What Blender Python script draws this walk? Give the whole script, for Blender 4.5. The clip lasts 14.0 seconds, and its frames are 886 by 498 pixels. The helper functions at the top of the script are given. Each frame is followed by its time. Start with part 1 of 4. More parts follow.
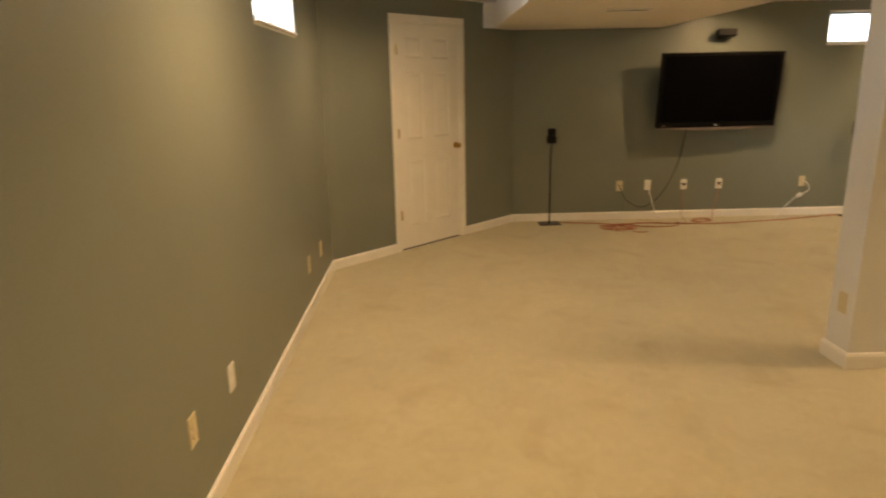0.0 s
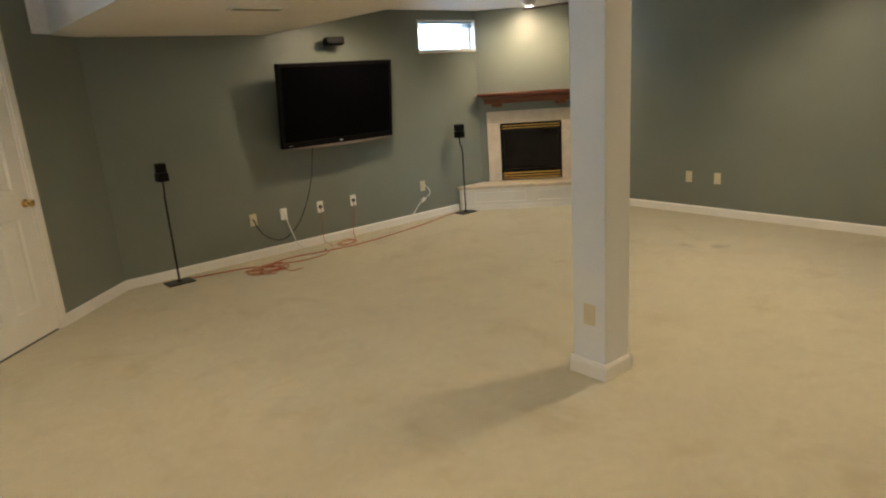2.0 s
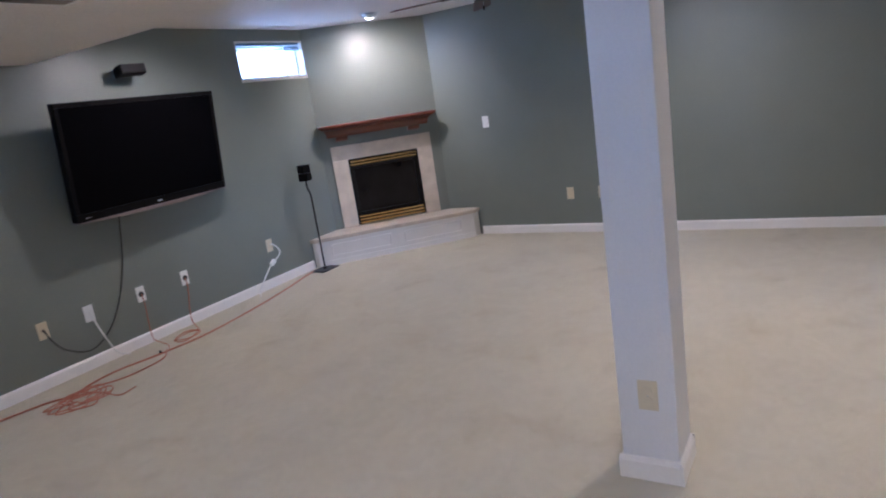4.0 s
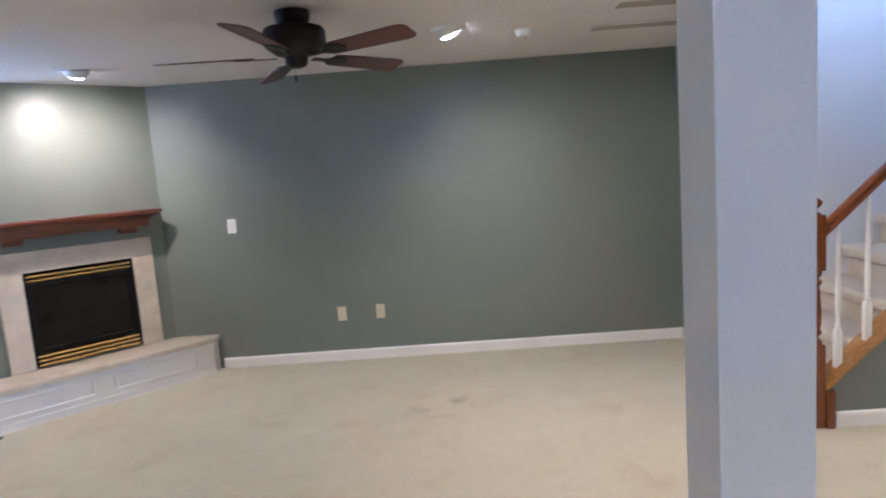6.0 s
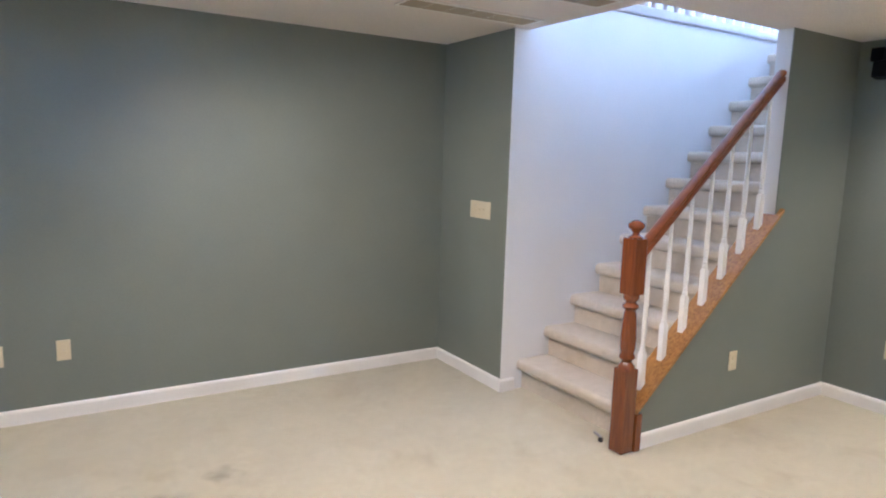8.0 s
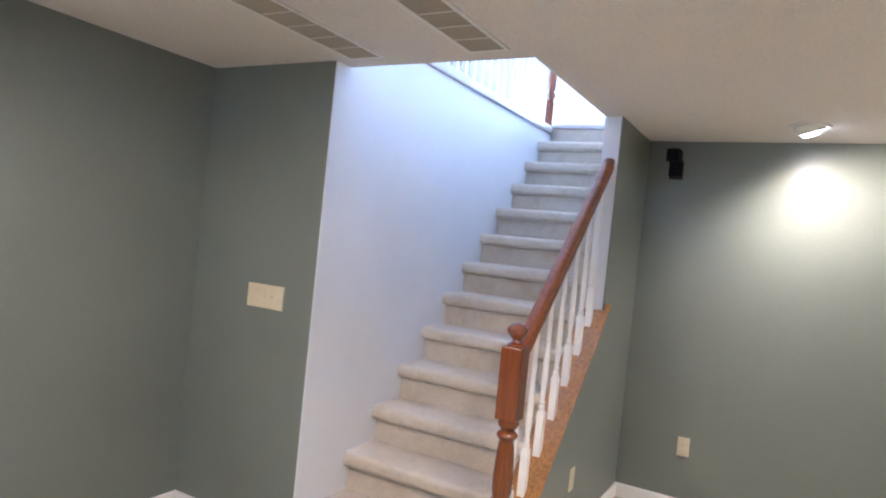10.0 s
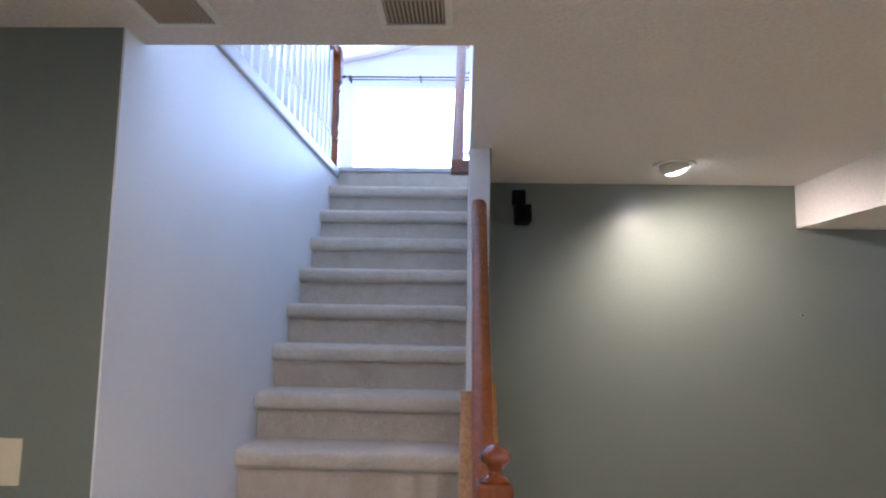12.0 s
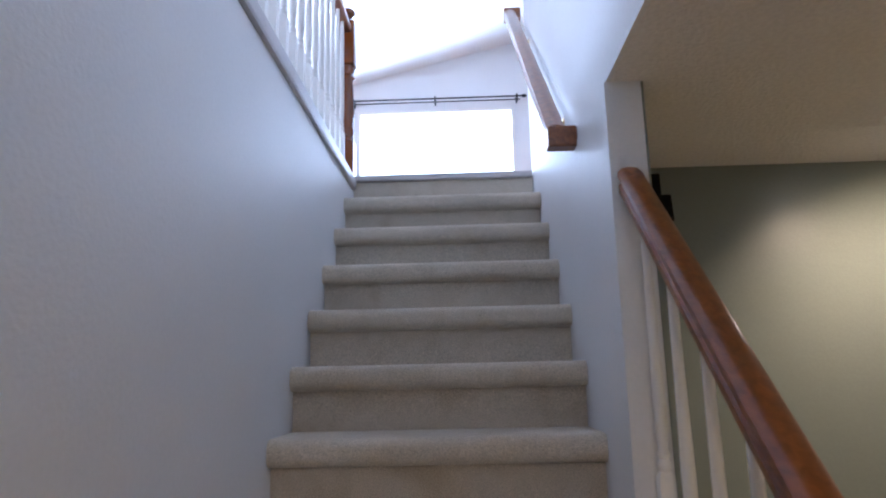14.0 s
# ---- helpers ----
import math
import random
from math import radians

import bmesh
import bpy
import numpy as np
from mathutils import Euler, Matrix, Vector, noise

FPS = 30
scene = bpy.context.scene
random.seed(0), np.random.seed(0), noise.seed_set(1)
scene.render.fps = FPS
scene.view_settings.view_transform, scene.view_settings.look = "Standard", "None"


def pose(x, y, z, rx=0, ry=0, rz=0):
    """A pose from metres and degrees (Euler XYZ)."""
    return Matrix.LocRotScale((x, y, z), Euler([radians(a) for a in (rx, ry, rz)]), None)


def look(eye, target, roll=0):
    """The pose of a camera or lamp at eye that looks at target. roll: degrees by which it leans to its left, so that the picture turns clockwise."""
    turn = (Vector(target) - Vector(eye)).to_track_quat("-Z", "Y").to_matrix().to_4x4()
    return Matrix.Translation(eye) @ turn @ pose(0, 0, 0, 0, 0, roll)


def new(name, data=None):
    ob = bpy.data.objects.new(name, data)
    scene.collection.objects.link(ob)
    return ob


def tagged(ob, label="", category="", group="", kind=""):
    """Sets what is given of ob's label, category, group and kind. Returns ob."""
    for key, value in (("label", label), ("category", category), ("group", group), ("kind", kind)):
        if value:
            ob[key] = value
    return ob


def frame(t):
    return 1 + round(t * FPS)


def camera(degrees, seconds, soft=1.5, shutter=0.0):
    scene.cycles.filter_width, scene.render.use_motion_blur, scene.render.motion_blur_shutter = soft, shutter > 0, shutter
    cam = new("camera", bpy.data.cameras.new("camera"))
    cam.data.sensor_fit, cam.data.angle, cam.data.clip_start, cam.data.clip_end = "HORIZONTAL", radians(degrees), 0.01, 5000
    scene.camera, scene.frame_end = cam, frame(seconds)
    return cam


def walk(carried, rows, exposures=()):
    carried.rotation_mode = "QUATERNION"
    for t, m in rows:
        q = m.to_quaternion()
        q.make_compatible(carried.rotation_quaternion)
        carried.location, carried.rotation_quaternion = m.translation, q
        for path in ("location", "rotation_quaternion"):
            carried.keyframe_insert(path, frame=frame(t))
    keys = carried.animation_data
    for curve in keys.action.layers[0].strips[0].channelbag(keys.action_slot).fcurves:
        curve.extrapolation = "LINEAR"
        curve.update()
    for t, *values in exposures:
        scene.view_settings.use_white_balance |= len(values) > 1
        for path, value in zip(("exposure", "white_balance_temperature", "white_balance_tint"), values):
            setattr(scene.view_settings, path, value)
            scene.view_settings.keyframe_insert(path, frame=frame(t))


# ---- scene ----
cam = camera(69.1, 14.0, soft=2.0, shutter=0.3)
PATH = [
    (0, (-5.21, -1.983, 1.545), (-5.175, -0.048, 1.042), -1.2),
    (0.5, (-5.214, -1.686, 1.476), (-4.748, 0.195, 0.98), -4.1),
    (1, (-5.37, -1.407, 1.539), (-4.391, 0.249, 0.991), -4.0),
    (1.5, (-5.445, -1.029, 1.591), (-4.332, 0.545, 1.058), -3.3),
    (2, (-5.519, -0.674, 1.573), (-4.297, 0.823, 1.058), -3.9),
    (4.5, (-4.981, 1.055, 1.485), (-3.215, 1.9, 1.076), -4.7),
    (5, (-4.84, 1.394, 1.505), (-2.969, 2.029, 1.192), 0.4),
    (5.5, (-4.587, 1.664, 1.546), (-2.646, 2.039, 1.246), -2.7),
    (6, (-4.304, 1.911, 1.529), (-2.322, 1.951, 1.268), -4.2),
    (6.5, (-4.019, 2.131, 1.513), (-2.052, 1.845, 1.291), -2.0),
    (7, (-3.752, 2.321, 1.563), (-1.888, 1.655, 1.279), -2.5),
    (7.5, (-3.467, 2.488, 1.527), (-1.708, 1.592, 1.204), -4.3),
    (8, (-3.225, 2.583, 1.517), (-1.54, 1.546, 1.229), 1.7),
    (8.5, (-2.913, 2.639, 1.533), (-1.371, 1.394, 1.265), 2.1),
    (9, (-2.583, 2.622, 1.494), (-1.245, 1.144, 1.334), 3.1),
    (11.5, (-1.113, 1.951, 1.551), (-0.805, -0.022, 1.661), 3.7),
    (12, (-0.911, 1.738, 1.54), (-0.841, -0.25, 1.752), 1.0),
    (12.5, (-0.772, 1.377, 1.527), (-0.64, -0.601, 1.789), -0.4),
    (13, (-0.671, 1.078, 1.525), (-0.455, -0.886, 1.834), 2.2),
    (13.5, (-0.587, 0.773, 1.54), (-0.53, -1.193, 1.901), -1.1),
    (14, (-0.542, 0.48, 1.561), (-0.487, -1.481, 1.949), -1.3),
]
EXPOSURES = [
    (0.0, -0.46, 8550, 17),
    (1.0, -0.46, 7450, 12.5),
    (2.0, -0.44, 5960, 8.5),
    (4.3, -0.37, 4380, 27),
    (5.0, -0.37, 4420, 27),
    (6.0, 0.00, 4600, 20),
    (7.0, 0.29, 4600, 19),
    (9.0, 0.31, 4700, 21),
    (11.5, -0.05, 4700, 22),
    (13.0, -0.91, 5130, 20),
    (14.0, -0.97, 5320, 22),
]
walk(cam, [(t, look(eye, at, roll)) for t, eye, at, roll in PATH], EXPOSURES)

# ---- plan, in metres: x east, y north, stair nosing and stair wall at the origin ----
WEST, NORTH, EAST, SOUTH, CEIL = -6.06, 5.12, 0.797, -1.797, 2.292
NW_SUM, NE_SUM = 9.41, 5.035        # north-west wall: y - x; north-east wall: x + y
SOFFIT_W, SOFFIT_E, SOFFIT_Z = -4.52, -2.71, 2.055
KNEE, STAIR_R, OPEN_X = -1.02, -0.90, -0.925
RISE, RUN, UPPER = 0.2, 0.22, 2.58
LAMP = (1.0, 0.73, 0.43)
DAY = (0.74, 0.885, 1.0)

# ---- world and lights ----
world = bpy.data.worlds.new("sky")
scene.world = world
world.use_nodes = True
wn = world.node_tree.nodes
sky = wn.new("ShaderNodeTexSky")
sky.sky_type, sky.sun_disc, sky.sun_elevation, sky.sun_rotation = "NISHITA", False, radians(42), radians(150)
world.node_tree.links.new(sky.outputs[0], wn["Background"].inputs[0])
wn["Background"].inputs[1].default_value = 0.1


def spot(x, y, tx, ty, tz, watts, size=120, z=CEIL - 0.095):
    data = bpy.data.lights.new("eyeball_bulb", "SPOT")
    data.energy, data.color, data.spot_size, data.spot_blend, data.shadow_soft_size = watts, LAMP, radians(size), 0.9, 0.026
    ob = new("eyeball_bulb", data)
    ob.matrix_world = look((x, y, z), (tx, ty, tz))
    return ob


def daylight_lamp(x, y, z, tx, ty, tz, w, h, watts):
    data = bpy.data.lights.new("daylight_area", "AREA")
    data.shape, data.size, data.size_y, data.energy, data.color = "RECTANGLE", w, h, watts, DAY
    ob = new("daylight_area", data)
    ob.matrix_world = look((x, y, z), (tx, ty, tz))
    return ob


# eyeball lamps: place, the point each one is turned to, watts
EYEBALLS = [
    (-0.48, 1.87, -0.10, 1.08, 0.0, 112, 150),
    (-0.09, 4.26, 0.32, 4.62, 1.15, 102, 150),
    (-1.98, 4.25, -2.16, 4.92, 0.1, 92, 150),
    (-1.91, -1.33, -2.36, -1.58, 1.00, 102, 168),
    (-5.25, 0.45, -5.75, 0.65, 0.0, 128, 165),
    # next two are added out of view to brighten door corner and entry end
    (-5.25, 2.65, -5.45, 2.85, 0.0, 82, 160),
    (-5.25, -1.9, -5.3, -1.9, 0.0, 104, 165),
    (-1.91, 1.05, -2.15, 1.02, 0.0, 112, 160),
]
for ex, ey, ux, uy, uz, ew, cone in EYEBALLS:
    spot(ex, ey, ux, uy, uz, ew, cone)
daylight_lamp(-0.51, NORTH + 0.245, 2.015, -0.51, 0.0, 1.2, 0.83, 0.32, 10)
daylight_lamp(WEST - 0.245, 1.91, 2.015, 0.0, 1.91, 1.2, 0.99, 0.32, 17)
daylight_lamp(-0.30, -6.95, 3.80, -0.30, 0.0, 3.3, 3.2, 2.8, 1750)
# added fill lamp before the solid upstairs east wall, where no window is built
daylight_lamp(4.56, -0.9, 3.25, 0.0, -0.9, 3.1, 3.0, 0.95, 380)


# ---- materials ----
def mat(name, colour, rough=0.6, metal=0.0, spread=0.0, scale=8.0, fine=0.0, fine_scale=250.0, bump=0.0, spec=0.5, tint=None, coat=0.0, depth=0.004):
    """Two scales of variation: broad mottling (spread, scale) and fine grain (fine, fine_scale), with relief from the grain."""
    m = bpy.data.materials.new(name)
    m.use_nodes = True
    nt = m.node_tree
    n, l = nt.nodes, nt.links
    b = n["Principled BSDF"]
    b.inputs["Roughness"].default_value, b.inputs["Metallic"].default_value = rough, metal
    b.inputs["Specular IOR Level"].default_value, b.inputs["Coat Weight"].default_value = spec, coat
    b.inputs["Base Color"].default_value = (*colour, 1)
    tc = n.new("ShaderNodeTexCoord")
    broad = n.new("ShaderNodeTexNoise")
    broad.inputs["Scale"].default_value, broad.inputs["Detail"].default_value = scale, 4
    l.new(tc.outputs["Object"], broad.inputs["Vector"])
    grain = n.new("ShaderNodeTexNoise")
    grain.inputs["Scale"].default_value, grain.inputs["Detail"].default_value = fine_scale, 3
    l.new(tc.outputs["Object"], grain.inputs["Vector"])
    dark = tuple(c * (1 - spread) for c in colour)
    light = tint or tuple(min(1, c * (1 + spread)) for c in colour)
    mix = n.new("ShaderNodeMix")
    mix.data_type = "RGBA"
    mix.inputs["A"].default_value, mix.inputs["B"].default_value = (*dark, 1), (*light, 1)
    ramp = n.new("ShaderNodeMapRange")
    ramp.inputs["From Min"].default_value, ramp.inputs["From Max"].default_value = 0.3, 0.7
    l.new(broad.outputs["Fac"], ramp.inputs["Value"])
    l.new(ramp.outputs[0], mix.inputs["Factor"])
    hsv = n.new("ShaderNodeHueSaturation")
    l.new(mix.outputs["Result"], hsv.inputs["Color"])
    val = n.new("ShaderNodeMapRange")
    val.inputs["From Min"].default_value, val.inputs["From Max"].default_value = 0.3, 0.7
    val.inputs["To Min"].default_value, val.inputs["To Max"].default_value = 1 - fine, 1 + fine
    l.new(grain.outputs["Fac"], val.inputs["Value"])
    l.new(val.outputs[0], hsv.inputs["Value"])
    l.new(hsv.outputs["Color"], b.inputs["Base Color"])
    if bump:
        bp = n.new("ShaderNodeBump")
        bp.inputs["Strength"].default_value, bp.inputs["Distance"].default_value = bump, depth
        l.new(grain.outputs["Fac"], bp.inputs["Height"])
        l.new(bp.outputs[0], b.inputs["Normal"])
    return m


def wood(name, dark, light, rough=0.3, axis=2, stretch=14.0, coat=0.4):
    m = bpy.data.materials.new(name)
    m.use_nodes = True
    n, l = m.node_tree.nodes, m.node_tree.links
    b = n["Principled BSDF"]
    b.inputs["Roughness"].default_value, b.inputs["Coat Weight"].default_value = rough, coat
    tc, mp, no, rp = n.new("ShaderNodeTexCoord"), n.new("ShaderNodeMapping"), n.new("ShaderNodeTexNoise"), n.new("ShaderNodeValToRGB")
    sc = [stretch * 4] * 3
    sc[axis] = stretch / 3
    mp.inputs["Scale"].default_value = sc
    l.new(tc.outputs["Object"], mp.inputs["Vector"])
    l.new(mp.outputs[0], no.inputs["Vector"])
    no.inputs["Scale"].default_value, no.inputs["Detail"].default_value, no.inputs["Distortion"].default_value = 1.0, 5, 0.6
    rp.color_ramp.elements[0].position, rp.color_ramp.elements[1].position = 0.32, 0.68
    rp.color_ramp.elements[0].color, rp.color_ramp.elements[1].color = (*dark, 1), (*light, 1)
    l.new(no.outputs["Fac"], rp.inputs[0])
    l.new(rp.outputs[0], b.inputs["Base Color"])
    bp = n.new("ShaderNodeBump")
    bp.inputs["Strength"].default_value, bp.inputs["Distance"].default_value = 0.15, 0.002
    l.new(no.outputs["Fac"], bp.inputs["Height"])
    l.new(bp.outputs[0], b.inputs["Normal"])
    return m


def glow(name, colour, strength):
    m = bpy.data.materials.new(name)
    m.use_nodes = True
    n, l = m.node_tree.nodes, m.node_tree.links
    e = n.new("ShaderNodeEmission")
    e.inputs[0].default_value, e.inputs[1].default_value = (*colour, 1), strength
    l.new(e.outputs[0], n["Material Output"].inputs[0])
    return m


def glass(name):
    m = bpy.data.materials.new(name)
    m.use_nodes = True
    b = m.node_tree.nodes["Principled BSDF"]
    b.inputs["Base Color"].default_value = (0.95, 0.97, 1, 1)
    b.inputs["Roughness"].default_value, b.inputs["Transmission Weight"].default_value, b.inputs["IOR"].default_value = 0.02, 1.0, 1.05
    return m


SAGE = mat("sage_paint", (0.180, 0.199, 0.173), 0.37, spread=0.05, scale=1.6, fine=0.03, fine_scale=120, bump=0.16, spec=0.45)
WHITE = mat("white_paint", (0.72, 0.72, 0.72), 0.62, spread=0.03, scale=1.5, fine=0.02, fine_scale=90, bump=0.20, spec=0.35)
TRIM = mat("white_gloss_trim", (0.78, 0.76, 0.72), 0.35, spread=0.03, scale=5, fine=0.02, fine_scale=90, bump=0.03)
EDGEGREY = mat("greyed_edge_paint", (0.47, 0.445, 0.44), 0.45, spread=0.12, scale=5, fine=0.05, fine_scale=90, bump=0.05)
CEILING = mat("stippled_ceiling", (0.76, 0.72, 0.69), 0.8, spread=0.03, scale=1.2, fine=0.06, fine_scale=85, bump=0.9, spec=0.3, depth=0.007)
STONE = mat("beige_stone", (0.57, 0.50, 0.40), 0.35, spread=0.12, scale=9, fine=0.05, fine_scale=120, bump=0.05)
PLATE = mat("ivory_plastic", (0.62, 0.55, 0.38), 0.4, spread=0.03, scale=20, fine=0.02)
PLATE_W = mat("white_plastic", (0.78, 0.78, 0.76), 0.4, spread=0.02, scale=20, fine=0.02)
SLOT = mat("dark_slot", (0.05, 0.045, 0.04), 0.6, spread=0.1, scale=30)
BLACK = mat("black_plastic", (0.005, 0.005, 0.0055), 0.5, spec=0.08, spread=0.2, scale=30, fine=0.1, bump=0.05)
SCREEN = mat("dark_screen", (0.002, 0.002, 0.0025), 0.3, spread=0.1, scale=3, spec=0.03)
SILVER = mat("silver_plastic", (0.24, 0.20, 0.19), 0.35, 0.3, spread=0.05, scale=10)
FANBLACK = mat("bronze_black_metal", (0.012, 0.011, 0.011), 0.45, 0.4, spread=0.2, scale=20, fine=0.1)
BRASS = mat("polished_brass", (0.78, 0.56, 0.22), 0.22, 1.0, spread=0.06, scale=20, fine=0.03)
STEEL = mat("dull_steel", (0.45, 0.45, 0.46), 0.35, 0.9, spread=0.1, scale=40)
FIREBLACK = mat("black_firebox_metal", (0.006, 0.0055, 0.005), 0.5, 0.0, spec=0.15, spread=0.25, scale=14, fine=0.1, bump=0.1)
SOOT = mat("smoked_fire_glass", (0.008, 0.007, 0.007), 0.18, spread=0.4, scale=5, spec=0.2)
ORANGE = mat("orange_cable_jacket", (0.44, 0.16, 0.085), 0.5, spread=0.08, scale=40)
GREYCORD = mat("dark_grey_cable_jacket", (0.05, 0.05, 0.05), 0.5, spread=0.1, scale=40)
WHITECORD = mat("white_cable_jacket", (0.72, 0.72, 0.70), 0.45, spread=0.04, scale=40)
VENTTAN = mat("almond_vent_enamel", (0.38, 0.345, 0.285), 0.45, spread=0.04, scale=12, fine=0.02)
VENTDARK = mat("vent_shadow_grey", (0.09, 0.08, 0.07), 0.6, spread=0.1, scale=12)
CHERRY = wood("cherry_stained_oak", (0.125, 0.031, 0.006), (0.190, 0.052, 0.009), 0.22, coat=0.6)
CHERRY_Y = wood("cherry_stained_oak_rail", (0.15, 0.043, 0.008), (0.26, 0.082, 0.016), 0.28, axis=1, coat=0.35)
MAHOGANY = wood("mahogany_stain", (0.085, 0.021, 0.010), (0.17, 0.044, 0.019), 0.30, axis=0, stretch=10)
OAK = wood("golden_oak", (0.24, 0.108, 0.020), (0.45, 0.225, 0.046), 0.32, axis=1, stretch=18.0)
BLADEWOOD = wood("reddish_fan_blade", (0.075, 0.022, 0.016), (0.14, 0.042, 0.03), 0.45, axis=0, stretch=8)
FLOORWOOD = wood("landing_hardwood", (0.16, 0.07, 0.03), (0.32, 0.15, 0.06), 0.35, axis=0, stretch=6)
BLINDBLUE = mat("blue_grey_vinyl", (0.22, 0.32, 0.42), 0.5, spread=0.2, scale=25)
GLASS = glass("window_glass")
BULB = glow("lit_bulb_face", (1.0, 0.86, 0.62), 45.0)
SKYGLOW = glow("overcast_backdrop", (0.80, 0.90, 1.0), 9.0)


def carpet_material(name, colour, patch, smudge):
    m = mat(name, colour, 0.95, spread=0.045, scale=1.9, fine=0.28, fine_scale=330, bump=0.9, spec=0.15)
    n, l = m.node_tree.nodes, m.node_tree.links
    b = n["Principled BSDF"]
    b.inputs["Sheen Weight"].default_value = 0.25
    # trodden pile: ragged hand-sized patches lying one way or another, and faint dirty smudges
    place = n.new("ShaderNodeTexCoord")
    for size, twist, lo, hi, shade in ((13.0, 1.2, 0.36, 0.64, (0.93, 0.925, 0.90)), (smudge, 0.5, 0.54, 0.74, (0.88, 0.85, 0.79))):
        pile = n.new("ShaderNodeTexNoise")
        pile.inputs["Scale"].default_value, pile.inputs["Detail"].default_value, pile.inputs["Distortion"].default_value = size, 6, twist
        l.new(place.outputs["Object"], pile.inputs["Vector"])
        spanned = n.new("ShaderNodeMapRange")
        spanned.inputs["From Min"].default_value, spanned.inputs["From Max"].default_value = lo, hi
        l.new(pile.outputs["Fac"], spanned.inputs["Value"])
        dull = n.new("ShaderNodeMix")
        dull.data_type, dull.blend_type = "RGBA", "MULTIPLY"
        dull.inputs["B"].default_value = (*shade, 1)
        l.new(spanned.outputs[0], dull.inputs["Factor"])
        l.new(b.inputs["Base Color"].links[0].from_socket, dull.inputs["A"])
        l.new(dull.outputs["Result"], b.inputs["Base Color"])
    if patch:
        # worn, dull marks left on the pile, each a ragged patch
        src = b.inputs["Base Color"].links[0].from_socket
        tc = n.new("ShaderNodeTexCoord")
        ragged = n.new("ShaderNodeTexNoise")
        ragged.inputs["Scale"].default_value, ragged.inputs["Detail"].default_value = 9.0, 4
        l.new(tc.outputs["Object"], ragged.inputs["Vector"])
        for sx, sy, sr, amount in patch:
            dist = n.new("ShaderNodeVectorMath")
            dist.operation = "DISTANCE"
            dist.inputs[1].default_value = (sx, sy, 0)
            l.new(tc.outputs["Object"], dist.inputs[0])
            fall = n.new("ShaderNodeMapRange")
            fall.inputs["From Min"].default_value, fall.inputs["From Max"].default_value = 0.0, sr
            fall.inputs["To Min"].default_value, fall.inputs["To Max"].default_value = 1.0, 0.0
            l.new(dist.outputs["Value"], fall.inputs["Value"])
            edge = n.new("ShaderNodeMath")
            edge.operation = "MULTIPLY_ADD"
            edge.inputs[2].default_value = -0.33
            l.new(fall.outputs[0], edge.inputs[0])
            l.new(ragged.outputs["Fac"], edge.inputs[1])
            gain = n.new("ShaderNodeMath")
            gain.operation, gain.use_clamp = "MULTIPLY", True
            gain.inputs[1].default_value = amount * 6
            l.new(edge.outputs[0], gain.inputs[0])
            mix = n.new("ShaderNodeMix")
            mix.data_type = "RGBA"
            mix.inputs["B"].default_value = (colour[0] * 0.5, colour[1] * 0.48, colour[2] * 0.45, 1)
            l.new(gain.outputs[0], mix.inputs["Factor"])
            l.new(src, mix.inputs["A"])
            src = mix.outputs["Result"]
        l.new(src, b.inputs["Base Color"])
    return m


CARPET = carpet_material("beige_cut_pile_carpet", (0.545, 0.503, 0.366), [(-0.28, 1.96, 0.30, 0.5), (-0.42, 2.22, 0.28, 0.4), (-0.55, 2.05, 0.22, 0.3), (-1.2, 2.7, 0.25, 0.2), (-0.6, 1.0, 0.3, 0.2)], 3.1)
STAIRCARPET = carpet_material("beige_stair_carpet", (0.61, 0.54, 0.44), [], 6.0)


# ---- mesh helpers ----
def box(bm, x0, x1, y0, y1, z0, z1, m=None, bev=0.0):
    r = bmesh.ops.create_cube(bm, size=1.0)
    vs = r["verts"]
    for v in vs:
        v.co = Vector((x0 + (v.co.x + 0.5) * (x1 - x0), y0 + (v.co.y + 0.5) * (y1 - y0), z0 + (v.co.z + 0.5) * (z1 - z0)))
    if bev:
        es = list({e for v in vs for e in v.link_edges})
        out = bmesh.ops.bevel(bm, geom=es, offset=bev, segments=2, affect="EDGES", profile=0.5)
        vs = list({v for f in out["faces"] for v in f.verts} | {v for v in vs if v.is_valid})
    if m is not None:
        for v in vs:
            v.co = m @ v.co
    return bm


def boxes(*rows, m=None, bev=0.0):
    bm = bmesh.new()
    for r in rows:
        box(bm, *r, m=m, bev=bev)
    return bm


def cyl(bm, p, q, r, r2=None, seg=16):
    p, q = Vector(p), Vector(q)
    d = q - p
    mtx = Matrix.Translation((p + q) / 2) @ d.to_track_quat("Z", "Y").to_matrix().to_4x4()
    bmesh.ops.create_cone(bm, cap_ends=True, segments=seg, radius1=r, radius2=r if r2 is None else r2, depth=d.length, matrix=mtx)
    return bm


def lathe(bm, rings, centre=(0, 0, 0), seg=20, m=None):
    """A turned shape: rings of (z, radius), closed at both ends."""
    loops = []
    for z, r in rings:
        lp = []
        for i in range(seg):
            a = 2 * math.pi * i / seg
            v = Vector((r * math.cos(a), r * math.sin(a), z)) + Vector(centre)
            lp.append(bm.verts.new(m @ v if m else v))
        loops.append(lp)
    for a, b in zip(loops, loops[1:]):
        for i in range(seg):
            bm.faces.new((a[i], a[(i + 1) % seg], b[(i + 1) % seg], b[i]))
    bm.faces.new(list(reversed(loops[0])))
    bm.faces.new(loops[-1])
    return bm


